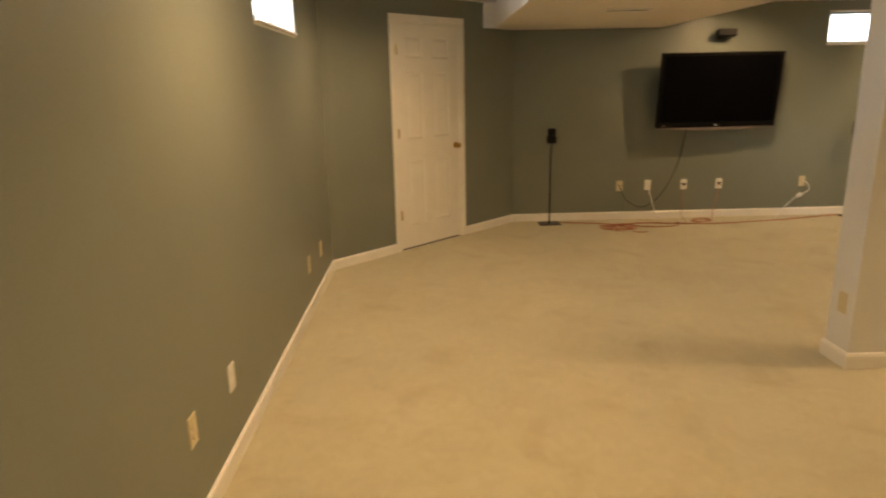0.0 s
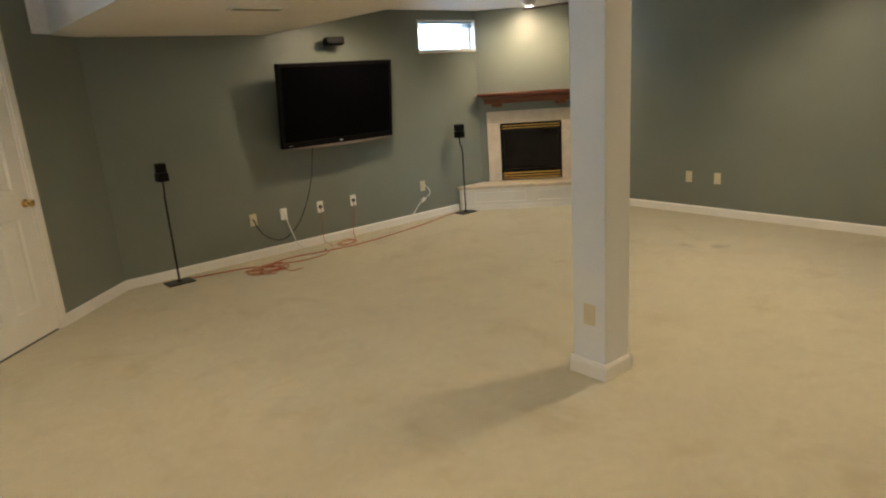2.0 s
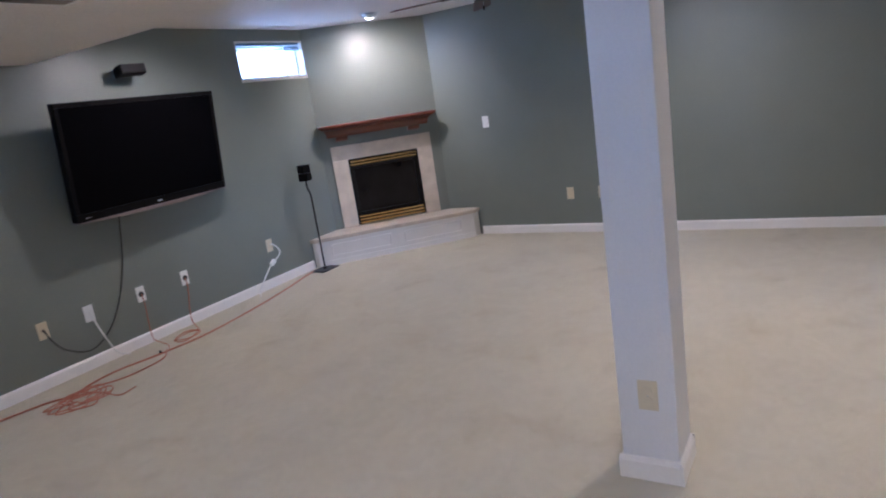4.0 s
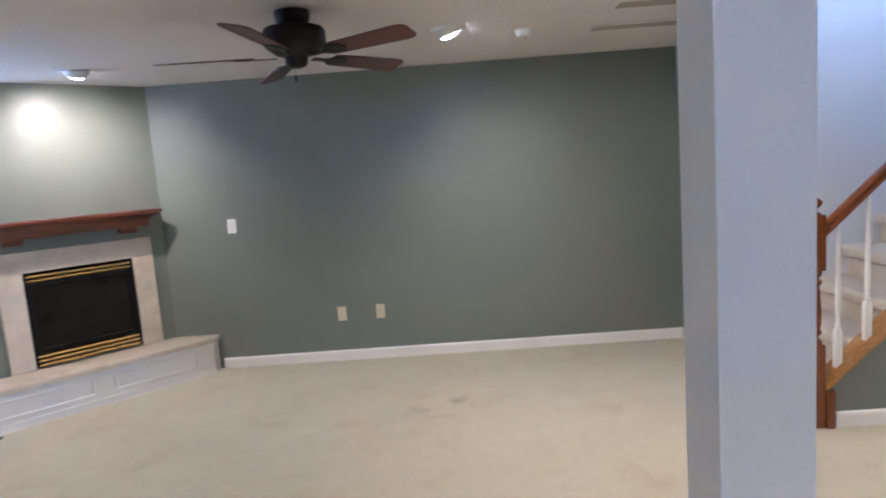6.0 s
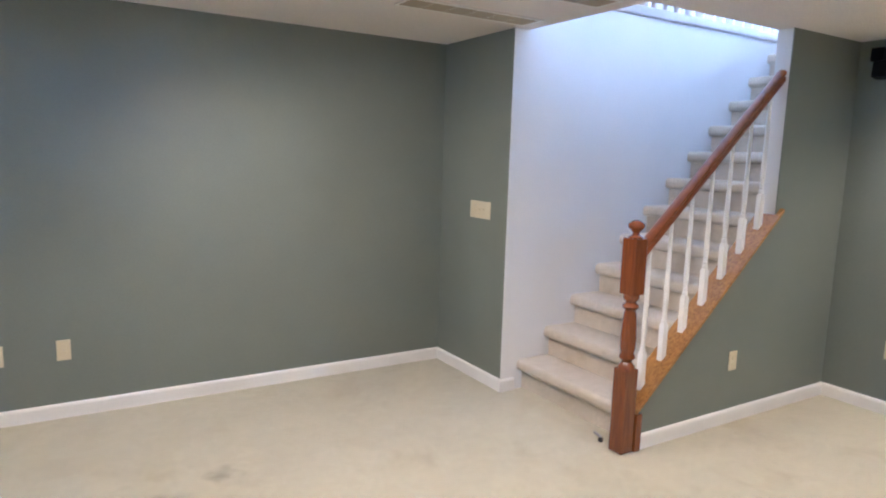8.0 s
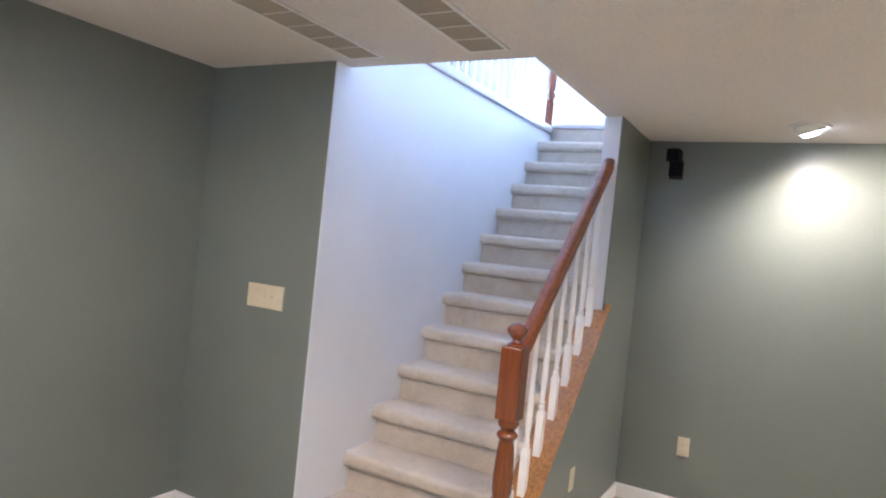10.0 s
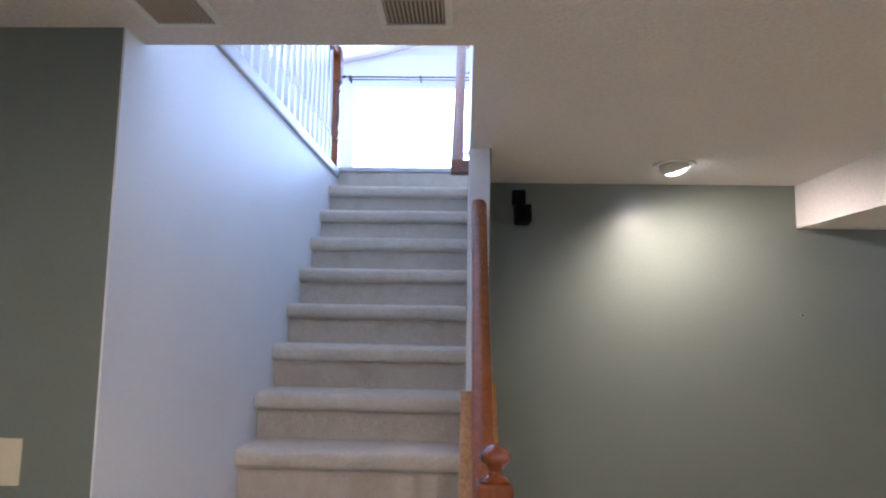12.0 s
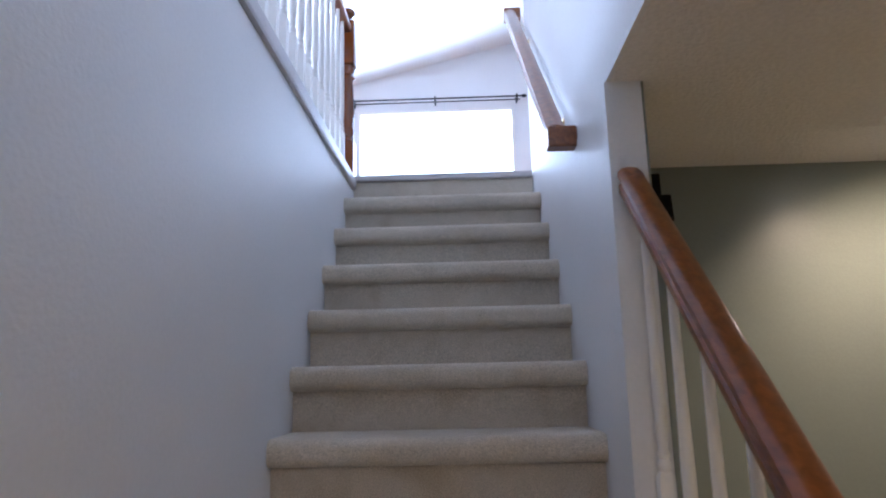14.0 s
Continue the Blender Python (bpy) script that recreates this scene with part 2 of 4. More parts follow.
def prism(bm, outline, axis, a, b):
    """A flat outline of (u, v) pushed along an axis from a to b. u, v are the other two axes in order."""
    def put(u, v, w):
        return Vector((w, u, v)) if axis == 0 else Vector((u, w, v)) if axis == 1 else Vector((u, v, w))
    lo = [bm.verts.new(put(u, v, a)) for u, v in outline]
    hi = [bm.verts.new(put(u, v, b)) for u, v in outline]
    n = len(outline)
    for i in range(n):
        bm.faces.new((lo[i], lo[(i + 1) % n], hi[(i + 1) % n], hi[i]))
    bm.faces.new(lo)
    bm.faces.new(hi)
    bmesh.ops.recalc_face_normals(bm, faces=bm.faces)
    return bm


def tube(bm, points, r, seg=8):
    """A round cord or bar through the points."""
    pts = [Vector(p) for p in points]
    prev = None
    for i, p in enumerate(pts):
        d = (pts[min(i + 1, len(pts) - 1)] - pts[max(i - 1, 0)]).normalized()
        up = Vector((0, 0, 1)) if abs(d.z) < 0.9 else Vector((1, 0, 0))
        s = d.cross(up).normalized()
        u = s.cross(d)
        ring = [bm.verts.new(p + r * (math.cos(2 * math.pi * k / seg) * s + math.sin(2 * math.pi * k / seg) * u)) for k in range(seg)]
        if prev:
            for k in range(seg):
                bm.faces.new((prev[k], prev[(k + 1) % seg], ring[(k + 1) % seg], ring[k]))
        else:
            bm.faces.new(list(reversed(ring)))
        prev = ring
    bm.faces.new(prev)
    return bm


def spline(points, steps=8):
    """Smooth curve through the points."""
    pts = [Vector(p) for p in points]
    pts = [pts[0] * 2 - pts[1], *pts, pts[-1] * 2 - pts[-2]]
    out = []
    for i in range(1, len(pts) - 2):
        a, b, c, d = pts[i - 1:i + 3]
        for k in range(steps):
            t = k / steps
            out.append(0.5 * (2 * b + (c - a) * t + (2 * a - 5 * b + 4 * c - d) * t * t + (3 * b - a - 3 * c + d) * t ** 3))
    out.append(pts[-2])
    return out


def part(name, bm, material, parent=None, label="", smooth=False, m=None):
    me = bpy.data.meshes.new(name)
    bmesh.ops.recalc_face_normals(bm, faces=bm.faces)
    if smooth:
        for f in bm.faces:
            f.smooth = True
    bm.to_mesh(me)
    bm.free()
    me.materials.append(material)
    ob = new(name, me)
    if smooth:
        me.set_sharp_from_angle(angle=radians(40))
    if parent:
        ob.parent = parent
    if m is not None:
        ob.matrix_local = m
    if label:
        ob["label"] = label
    return ob


def thing(name, label, category, m=None, group=""):
    ob = new(name)
    ob.empty_display_size = 0.05
    if m is not None:
        ob.matrix_world = m
    return tagged(ob, label, category, group)


def shell(name, bm, material, label, category, smooth=False):
    return tagged(part(name, bm, material, None, label, smooth), label, category, "", "structure")


# ---- the basement's shell ----
T = 0.25
shell("floor", boxes((WEST - 0.3, 1.2, -4.3, NORTH + 1.2, -0.15, 0.0)), CARPET, "beige cut-pile carpet, lightly stained, over the whole basement", "floor")
shell("ceiling", boxes((WEST - 0.3, OPEN_X - 0.012, -4.3, NORTH + 1.2, CEIL, 2.55), (OPEN_X - 0.012, 1.2, 0.02, NORTH + 1.2, CEIL, 2.55)), CEILING,
      "off-white stippled drywall ceiling with a stair opening", "ceiling")

WIN_N = (-0.94, -0.08, 1.84, 2.19)
WIN_W = (1.40, 2.42, 1.84, 2.19)


def wall_with_hole(lo, hi, a, b, z0, z1, depth0, depth1, along):
    rows = [(lo, a, 0, CEIL), (b, hi, 0, CEIL), (a, b, 0, z0), (a, b, z1, CEIL)]
    if along == "x":
        return boxes(*[(p, q, depth0, depth1, r, s) for p, q, r, s in rows])
    return boxes(*[(depth0, depth1, p, q, r, s) for p, q, r, s in rows])


NW_X = NORTH - NW_SUM                # where the door wall meets the north wall
NW_Y = NW_SUM + WEST                 # where it meets the west wall
NE_X = NE_SUM - NORTH
NE_Y = NE_SUM - EAST
shell("wall_north", wall_with_hole(NW_X, NE_X, WIN_N[0], WIN_N[1], WIN_N[2], WIN_N[3], NORTH, NORTH + T, "x"), SAGE, "sage-green painted wall behind the television", "wall")
shell("wall_west", wall_with_hole(-4.3, NW_Y, WIN_W[0], WIN_W[1], WIN_W[2], WIN_W[3], WEST - T, WEST, "y"), SAGE, "sage-green painted long wall with a high window", "wall")
shell("wall_east", boxes((EAST, EAST + T, 0.0, NE_Y, 0, CEIL)), SAGE, "sage-green painted blank side wall", "wall")
shell("wall_switch", boxes((0.003, EAST, 0.07, 0.13, 0, CEIL)), SAGE, "short sage-green return wall beside the stairs", "wall")
shell("wall_south", boxes((-3.4, KNEE, SOUTH - T, SOUTH, 0, CEIL)), SAGE, "sage-green painted wall behind the stairs", "wall")
shell("wall_south_return", boxes((-3.4, -3.15, -4.3, SOUTH - T, 0, CEIL)), SAGE, "sage-green return wall of the entry end", "wall")
shell("wall_entry", boxes((WEST, -3.4, -4.3, -4.05, 0, CEIL)), SAGE, "sage-green end wall of the room", "wall")

# door wall, turned 45 degrees: u runs along it from the west wall, v goes outwards
NW = Matrix.Translation((WEST, NW_Y, 0)) @ Matrix.Rotation(radians(45), 4, "Z")
NW_LEN = math.hypot(NW_X - WEST, NORTH - NW_Y)
DU0, DU1, DH = 0.80, 1.64, 2.065   # door opening
shell("wall_northwest", boxes((0, DU0, 0, 0.12, 0, CEIL), (DU1, NW_LEN, 0, 0.12, 0, CEIL), (DU0, DU1, 0, 0.12, DH, CEIL), m=NW), SAGE,
      "sage-green corner wall holding the white door", "wall")
# fireplace wall: u runs along it from the north wall, v goes outwards
NE = Matrix.Translation((NE_X, NORTH, 0)) @ Matrix.Rotation(radians(-45), 4, "Z")
NE_LEN = math.hypot(EAST - NE_X, NORTH - NE_Y)
FU0, FU1, FZ0, FZ1 = 0.245, 0.98, 0.29, 0.985
shell("wall_northeast", boxes((0, FU0, 0, 0.12, 0, CEIL), (FU1, NE_LEN, 0, 0.12, 0, CEIL), (FU0, FU1, 0, 0.12, FZ1, CEIL), (FU0, FU1, 0, 0.12, 0, FZ0), m=NE), SAGE,
      "sage-green corner wall above the fireplace", "wall")
shell("soffit", boxes((SOFFIT_W, SOFFIT_E, -4.05, NORTH, SOFFIT_Z, CEIL), (-4.70, SOFFIT_W, 4.77, NORTH, SOFFIT_Z, CEIL)), CEILING,
      "off-white boxed duct soffit across the ceiling", "soffit")

# stair enclosure
shell("wall_stair", boxes((0.0, 0.10, -2.70, 0.07, 0, 2.53), (-0.003, 0.003, 0.07, 0.132, 0, CEIL)), WHITE, "white painted wall beside the carpeted stairs", "wall")
shell("wall_stair_post", boxes((KNEE + 0.006, OPEN_X + 0.004, -2.75, -1.07, 0, CEIL), (KNEE + 0.006, OPEN_X, -2.75, 3.0, 2.552, 6.4), (OPEN_X - 0.012, OPEN_X, -2.75, 0.02, CEIL, 2.552)), WHITE,
      "white painted wall carrying the upper handrail", "wall")
shell("wall_under_stair", prism(boxes((KNEE, KNEE + 0.006, SOUTH, -1.07, 0, CEIL)), [(-1.07, 0), (-0.02, 0), (-0.02, 0.252), (-1.07, 1.206)], 0, KNEE, STAIR_R - 0.01), SAGE,
      "sage-green sloping knee wall under the stair rail", "wall")

# upper storey
shell("upper_floor", boxes((-4.0, 4.6, -6.6, -2.762, 2.30, UPPER), (0.10, 4.6, -2.762, 3.0, 2.56, UPPER), (OPEN_X, 0.10, 0.12, 3.0, 2.56, UPPER)), FLOORWOOD, "brown hardwood floor of the upper landing", "floor")
UW = (-1.19, 0.59, 2.85, 4.54)
shell("wall_upper_south", boxes((-4.0, UW[0], -6.6, -6.4, UPPER, 6.6), (UW[1], 4.6, -6.6, -6.4, UPPER, 6.6), (UW[0], UW[1], -6.6, -6.4, UPPER, UW[2]), (UW[0], UW[1], -6.6, -6.4, UW[3], 6.6)), WHITE,
      "white painted upstairs wall around a bright window", "wall")
# these three walls are added to close the upper room against the sky
shell("wall_upper_east", boxes((4.6, 4.8, -6.6, 3.2, UPPER, 6.6)), WHITE, "added white painted upstairs side wall", "wall")
shell("wall_upper_west", boxes((-4.2, -4.0, -6.6, 3.2, UPPER, 6.6)), WHITE, "added white painted upstairs side wall", "wall")
shell("wall_upper_north", boxes((-4.0, 4.6, 3.0, 3.2, UPPER, 6.6)), WHITE, "added white painted upstairs end wall", "wall")
shell("ceiling_upper", prism(bmesh.new(), [(-4.2, 5.03 + 1.05), (4.8, 5.03 - 1.2), (4.8, 5.18 - 1.2), (-4.2, 5.18 + 1.05)], 1, -6.6, 3.2), WHITE, "white vaulted upstairs ceiling", "ceiling")


# ---- baseboards ----
def baseboard(length, m, name="baseboard"):
    bm = prism(bmesh.new(), [(0, 0), (-0.014, 0), (-0.014, 0.066), (-0.011, 0.076), (-0.005, 0.082), (0, 0.084)], 0, 0, length)
    for v in bm.verts:
        v.co = m @ v.co
    shell(name, bm, TRIM, "white painted wooden baseboard along the carpet", "baseboard")


def along(x, y, turn):
    """A frame at (x, y) on a wall: its first axis runs along the wall, its second points into the wall."""
    return Matrix.Translation((x, y, 0)) @ Matrix.Rotation(radians(turn), 4, "Z")


baseboard(NE_X - NW_X - 0.42, along(NW_X, NORTH, 0))
baseboard(DU0 - 0.06, NW)
baseboard(NW_LEN - DU1 - 0.06, NW @ Matrix.Translation((DU1 + 0.06, 0, 0)))
baseboard(NW_Y + 4.05, along(WEST, -4.05, 90))
baseboard(NE_Y - 0.13 - 0.37, along(EAST, NE_Y - 0.37, -90))
baseboard(EAST, along(EAST, 0.13, 180))
baseboard(0.12, along(0.0, 0.145, -90))
baseboard(2.38, along(KNEE, SOUTH, 180))
baseboard(SOUTH * -1 - 0.03, along(KNEE, SOUTH, 90) @ Matrix.Diagonal((1, -1, 1, 1)))


# ---- column ----
CX0, CX1, CY0, CY1 = -2.990, -2.785, 1.172, 1.377
column = thing("column", "white painted square support column on the carpet", "column", pose((CX0 + CX1) / 2, (CY0 + CY1) / 2, 0))
H = (CX1 - CX0) / 2
part("shaft", boxes((-H, H, -H, H, 0.0, SOFFIT_Z), bev=0.004), WHITE, column)
for k in range(4):
    bm = prism(bmesh.new(), [(-H - 0.014, 0), (-H, 0), (-H, 0.09), (-H - 0.006, 0.088), (-H - 0.014, 0.072)], 0, -H - 0.014, H)
    part("base_trim", bm, TRIM, column, m=Matrix.Rotation(radians(90 * k), 4, "Z"))


# ---- stairs ----
stairs = thing("staircase", "straight flight of beige carpeted stairs with rounded nosings", "stairs")
for k in range(1, 13):
    top, y0 = RISE * k, -RUN * (k - 1)
    r = 0.030
    arc = [(y0 - r + r * math.cos(a), top - r + r * math.sin(a)) for a in [radians(90 - 15 * i) for i in range(7)]]
    arc += [(y0 - r + r * math.cos(a), top - 0.046 + r * math.sin(a)) for a in [radians(-15 * i) for i in range(7)]]
    outline = [(y0 - RUN - 0.07, top), *arc, (y0 - 0.046, top - 0.078), (y0 - 0.048, top - RISE), (y0 - RUN - 0.07, top - RISE)]
    part("step", prism(bmesh.new(), outline, 0, OPEN_X + 0.0045 if y0 < -1.07 else STAIR_R - 0.0095, 0.0), STAIRCARPET, stairs, smooth=True)
part("top_riser", boxes((OPEN_X + 0.0045, 0.0, -2.76, -2.70, 2.4, UPPER - 0.03)), STAIRCARPET, stairs)
part("landing_nosing", boxes((OPEN_X + 0.0045, 0.0, -2.78, -2.675, UPPER - 0.03, UPPER + 0.004), bev=0.008), EDGEGREY, stairs, "greyish wooden landing edge")


def twin(ob, m):
    """The same piece once more under the same thing."""
    c = ob.copy()
    scene.collection.objects.link(c)
    c.matrix_local = m
    return c


# ---- stair railing ----
SLOPE = RISE / RUN
RX = -0.968
railing = thing("stair_railing", "cherry-stained oak stair railing with white turned balusters", "railing")
cap_lo, cap_hi = 0.240, 0.262
def cap_slab(bm, y0, y1, x0, x1):
    return prism(bm, [(y, z - SLOPE * (y + 0.005)) for y, z in ((y0, cap_lo), (y0, cap_hi), (y1, cap_hi), (y1, cap_lo))], 0, x0, x1)


# the cap board butts the white wall end and runs a little past it on the outer side
part("sloping_cap", cap_slab(cap_slab(bmesh.new(), 0.0265, -1.068, -1.050, -0.898), -1.0685, -1.108, -1.050, -1.0205), OAK, railing, "golden oak sloping cap board")
# thin darker strip stands in for the shade along the cap's underside
part("cap_shade_strip", prism(bmesh.new(), [(y, z - SLOPE * (y + 0.005)) for y, z in ((-0.021, cap_lo - 0.016), (-0.021, cap_lo - 0.001), (-1.10, cap_lo - 0.001), (-1.10, cap_lo - 0.016))], 0, -1.029, -1.0205), CHERRY_Y, railing, "thin dark strip for the shade under the cap")
NX, NY, NH = -0.992, 0.072, 0.0445
newel = part("newel_post", boxes((NX - NH, NX + NH, NY - NH, NY + NH, 0.0, 0.455), bev=0.006), CHERRY, railing, "turned cherry-stained newel post")
part("upper_block", boxes((NX - NH, NX + NH, NY - NH, NY + NH, 0.845, 1.135), bev=0.006), CHERRY, newel)
turned = [(0.445, 0.030), (0.452, 0.044), (0.470, 0.043), (0.482, 0.032), (0.490, 0.027), (0.500, 0.030), (0.508, 0.040), (0.520, 0.042), (0.532, 0.036), (0.540, 0.034), (0.56, 0.040), (0.62, 0.041),
          (0.69, 0.037), (0.745, 0.032), (0.757, 0.029), (0.765, 0.030), (0.770, 0.038), (0.782, 0.043), (0.794, 0.038), (0.799, 0.029), (0.808, 0.028), (0.814, 0.036), (0.830, 0.043), (0.846, 0.040), (0.855, 0.030)]
part("turned_shaft", lathe(bmesh.new(), turned, (NX, NY, 0)), CHERRY, newel, smooth=True)
knob = [(1.13, 0.036), (1.140, 0.037), (1.146, 0.030), (1.150, 0.019), (1.162, 0.017), (1.168, 0.024), (1.172, 0.025), (1.177, 0.031), (1.186, 0.040), (1.196, 0.043), (1.206, 0.040), (1.214, 0.030), (1.219, 0.024), (1.224, 0.014), (1.226, 0.004)]
part("finial", lathe(bmesh.new(), knob, (NX, NY, 0)), CHERRY, newel, smooth=True)
part("foot_block", boxes((-1.046, -0.95, -0.0185, NY - NH - 0.001, 0.0, 0.206), bev=0.004), CHERRY, newel)
rail_shape = [(-0.030, -0.058), (0.030, -0.058), (0.030, -0.040), (0.022, -0.030), (0.032, -0.016), (0.030, -0.004), (0.018, 0.006), (0.0, 0.009), (-0.018, 0.006), (-0.030, -0.004), (-0.032, -0.016), (-0.022, -0.030), (-0.030, -0.040)]


def sloped_rail(name, parent, x, y0, z0, y1, z1, material, label=""):
    bm = bmesh.new()
    a = [bm.verts.new((x + u, y0, z0 + v)) for u, v in rail_shape]
    b = [bm.verts.new((x + u, y1, z1 + v)) for u, v in rail_shape]
    n = len(a)
    for i in range(n):
        bm.faces.new((a[i], a[(i + 1) % n], b[(i + 1) % n], b[i]))
    bm.faces.new(a)
    bm.faces.new(b)
    return part(name, bm, material, parent, label, smooth=True)


RAIL0 = 1.083
sloped_rail("handrail", railing, RX, NY - NH, RAIL0 - SLOPE * (NY - NH), -1.069, RAIL0 + SLOPE * 1.069, CHERRY_Y, "polished cherry-stained handrail")


def baluster_bm(foot, block, top):
    """Square lower block, turned vase and a slim taper; foot is cut to the slope."""
    bm = bmesh.new()
    h = 0.0165
    lo = [bm.verts.new((sx * h, sy * h, foot - sy * h * SLOPE * 0.9)) for sx, sy in ((-1, -1), (1, -1), (1, 1), (-1, 1))]
    hi = [bm.verts.new((sx * h, sy * h, block)) for sx, sy in ((-1, -1), (1, -1), (1, 1), (-1, 1))]
    tip = [bm.verts.new((sx * h * 0.6, sy * h * 0.6, block + 0.012)) for sx, sy in ((-1, -1), (1, -1), (1, 1), (-1, 1))]
    for p, q in ((lo, hi), (hi, tip)):
        for i in range(4):
            bm.faces.new((p[i], p[(i + 1) % 4], q[(i + 1) % 4], q[i]))
    bm.faces.new(lo)
    bm.faces.new(tip)
    lathe(bm, [(block + 0.008, 0.011), (block + 0.018, 0.015), (block + 0.028, 0.015), (block + 0.036, 0.010), (block + 0.046, 0.014), (block + 0.056, 0.010), (block + 0.09, 0.0135), (block + 0.16, 0.0145),
               (block + 0.30, 0.012), (top, 0.009)], seg=10)
    return bm


first = part("baluster", baluster_bm(0.0, 0.188, 0.79), TRIM, railing, "white turned baluster", smooth=True, m=pose(RX, -0.071, cap_hi - 0.003 + SLOPE * 0.066))
for k in range(1, 7):
    y = -0.071 - 0.1525 * k
    twin(first, pose(RX, y, cap_hi - 0.003 + SLOPE * (-y - 0.005)))

stop = thing("door_stop", "small grey metal spring door stop at the newel foot", "door stop", pose(-0.862, 0.085, 0.012))
part("spring", tube(bmesh.new(), [(0.0, 0, 0.012), (0.02, 0.004, 0.022), (0.045, 0.006, 0.026)], 0.007), STEEL, stop)
part("rubber_tip", lathe(bmesh.new(), [(-0.012, 0.012), (0.0, 0.013), (0.012, 0.010)], (0.0, 0, 0.0)), SLOT, stop)

# ---- landing guard, upstairs ----
guard = thing("landing_guard", "white baluster guard rail along the upstairs landing", "railing")
part("edge_trim", boxes((-0.018, 0.10, -2.68, 0.02, 2.499, UPPER - 0.012), bev=0.014), EDGEGREY, guard, "greyish rounded floor-edge trim")
GX = 0.045
ub = part("baluster", baluster_bm(0.0, 0.215, 0.845), TRIM, guard, "white turned baluster", smooth=True, m=pose(GX, -2.58, UPPER - 0.016))
for k in range(1, 22):
    twin(ub, pose(GX, -2.58 + 0.118 * k, UPPER - 0.016))
part("top_rail", boxes((GX - 0.028, GX + 0.028, -2.69, 0.10, 3.395, 3.445), bev=0.012), CHERRY_Y, guard, "cherry-stained top rail")
UNX, UNY = 0.045, -2.735
un = part("newel_post", boxes((UNX - 0.043, UNX + 0.043, UNY - 0.043, UNY + 0.043, UPPER, 2.78), bev=0.006), CHERRY, guard, "dark cherry-stained landing newel")
part("upper_block", boxes((UNX - 0.043, UNX + 0.043, UNY - 0.043, UNY + 0.043, 3.22, 3.475), bev=0.006), CHERRY, un)
part("turned_shaft", lathe(bmesh.new(), [(2.77, 0.03), (2.79, 0.04), (2.81, 0.03), (2.84, 0.041), (2.87, 0.031), (2.95, 0.041), (3.08, 0.034), (3.13, 0.030), (3.15, 0.041), (3.17, 0.031), (3.20, 0.041), (3.23, 0.03)], (UNX, UNY, 0)), CHERRY, un, smooth=True)
part("finial", lathe(bmesh.new(), [(z + 2.34, r) for z, r in knob], (UNX, UNY, 0)), CHERRY, un, smooth=True)

# wall-hung handrail of the upper flight
wallrail = thing("wall_handrail", "cherry-stained handrail on brass brackets on the white stair wall", "handrail")
WX = -0.862
sloped_rail("rail", wallrail, WX, -1.50, 2.345, -2.93, 2.345 + SLOPE * 1.0 * 1.43, CHERRY_Y)
part("lower_return", boxes((OPEN_X - 0.0, WX + 0.032, -1.535, -1.475, 2.272, 2.342), bev=0.006), CHERRY_Y, wallrail)
part("upper_return", boxes((OPEN_X - 0.0, WX + 0.032, -2.965, -2.905, 3.572, 3.642), bev=0.006), CHERRY_Y, wallrail)
for by in (-1.72, -2.6):
    bz = 2.345 + SLOPE * (-by - 1.50) - 0.058
    bm = tube(bmesh.new(), spline([(OPEN_X, by, bz - 0.045), (OPEN_X + 0.03, by, bz - 0.05), (WX - 0.006, by, bz - 0.03), (WX, by, bz)], 5), 0.006)
    cyl(bm, (OPEN_X - 0.001, by, bz - 0.045), (OPEN_X + 0.006, by, bz - 0.045), 0.022)
    part("bracket", bm, BRASS, wallrail, "brass rail bracket", smooth=True)


# ---- windows ----
def window(name, width, height, m, label, deep=0.15, reach=0.236):
    """First axis along the wall, second outwards; the origin is the opening's lower left corner on the room face."""
    w = tagged(new(name), label, "window", "", "structure")
    w.matrix_world = m
    liner = bmesh.new()
    for r in ((0, width, 0, reach, -0.001, 0.012), (0, width, 0, reach, height - 0.012, height + 0.001), (-0.001, 0.012, 0, reach, 0.012, height - 0.012), (width - 0.012, width + 0.001, 0, reach, 0.012, height - 0.012)):
        box(liner, *r)
    part("reveal", liner, TRIM, w, "white painted window reveal")
    part("window_sill", boxes((0.012, width - 0.012, -0.018, deep, 0.012, 0.026), bev=0.004), TRIM, w)
    fr = bmesh.new()
    f = min(0.02, 0.10 * height)
    a, b = deep, deep + 0.05
    for r in ((0.012, width - 0.012, a, b, 0.026, 0.026 + f), (0.012, width - 0.012, a, b, height - 0.012 - f, height - 0.012), (0.012, 0.012 + f, a, b, 0.026 + f, height - 0.012 - f), (width - 0.012 - f, width - 0.012, a, b, 0.026 + f, height - 0.012 - f)):
        box(fr, *r)
    part("window_frame", fr, TRIM, w, "white vinyl window frame")
    pane = part("pane", boxes((0.012 + f, width - 0.012 - f, a + 0.02, a + 0.026, 0.026 + f, height - 0.012 - f)), GLASS, w)
    pane.visible_shadow = False
    return w


window("window_1", WIN_N[1] - WIN_N[0], WIN_N[3] - WIN_N[2], Matrix.Translation((WIN_N[0], NORTH, WIN_N[2])), "small white basement window, bright with daylight", deep=0.09)
window("window_2", WIN_W[1] - WIN_W[0], WIN_W[3] - WIN_W[2], Matrix.Translation((WEST, WIN_W[0], WIN_W[2])) @ Matrix.Rotation(radians(90), 4, "Z"), "small white basement window high in the long wall")
window("window_3", UW[1] - UW[0], UW[3] - UW[2], Matrix.Translation((UW[1], -6.4, UW[2])) @ Matrix.Rotation(radians(180), 4, "Z"), "large upstairs window flooded with daylight", deep=0.0, reach=0.15)

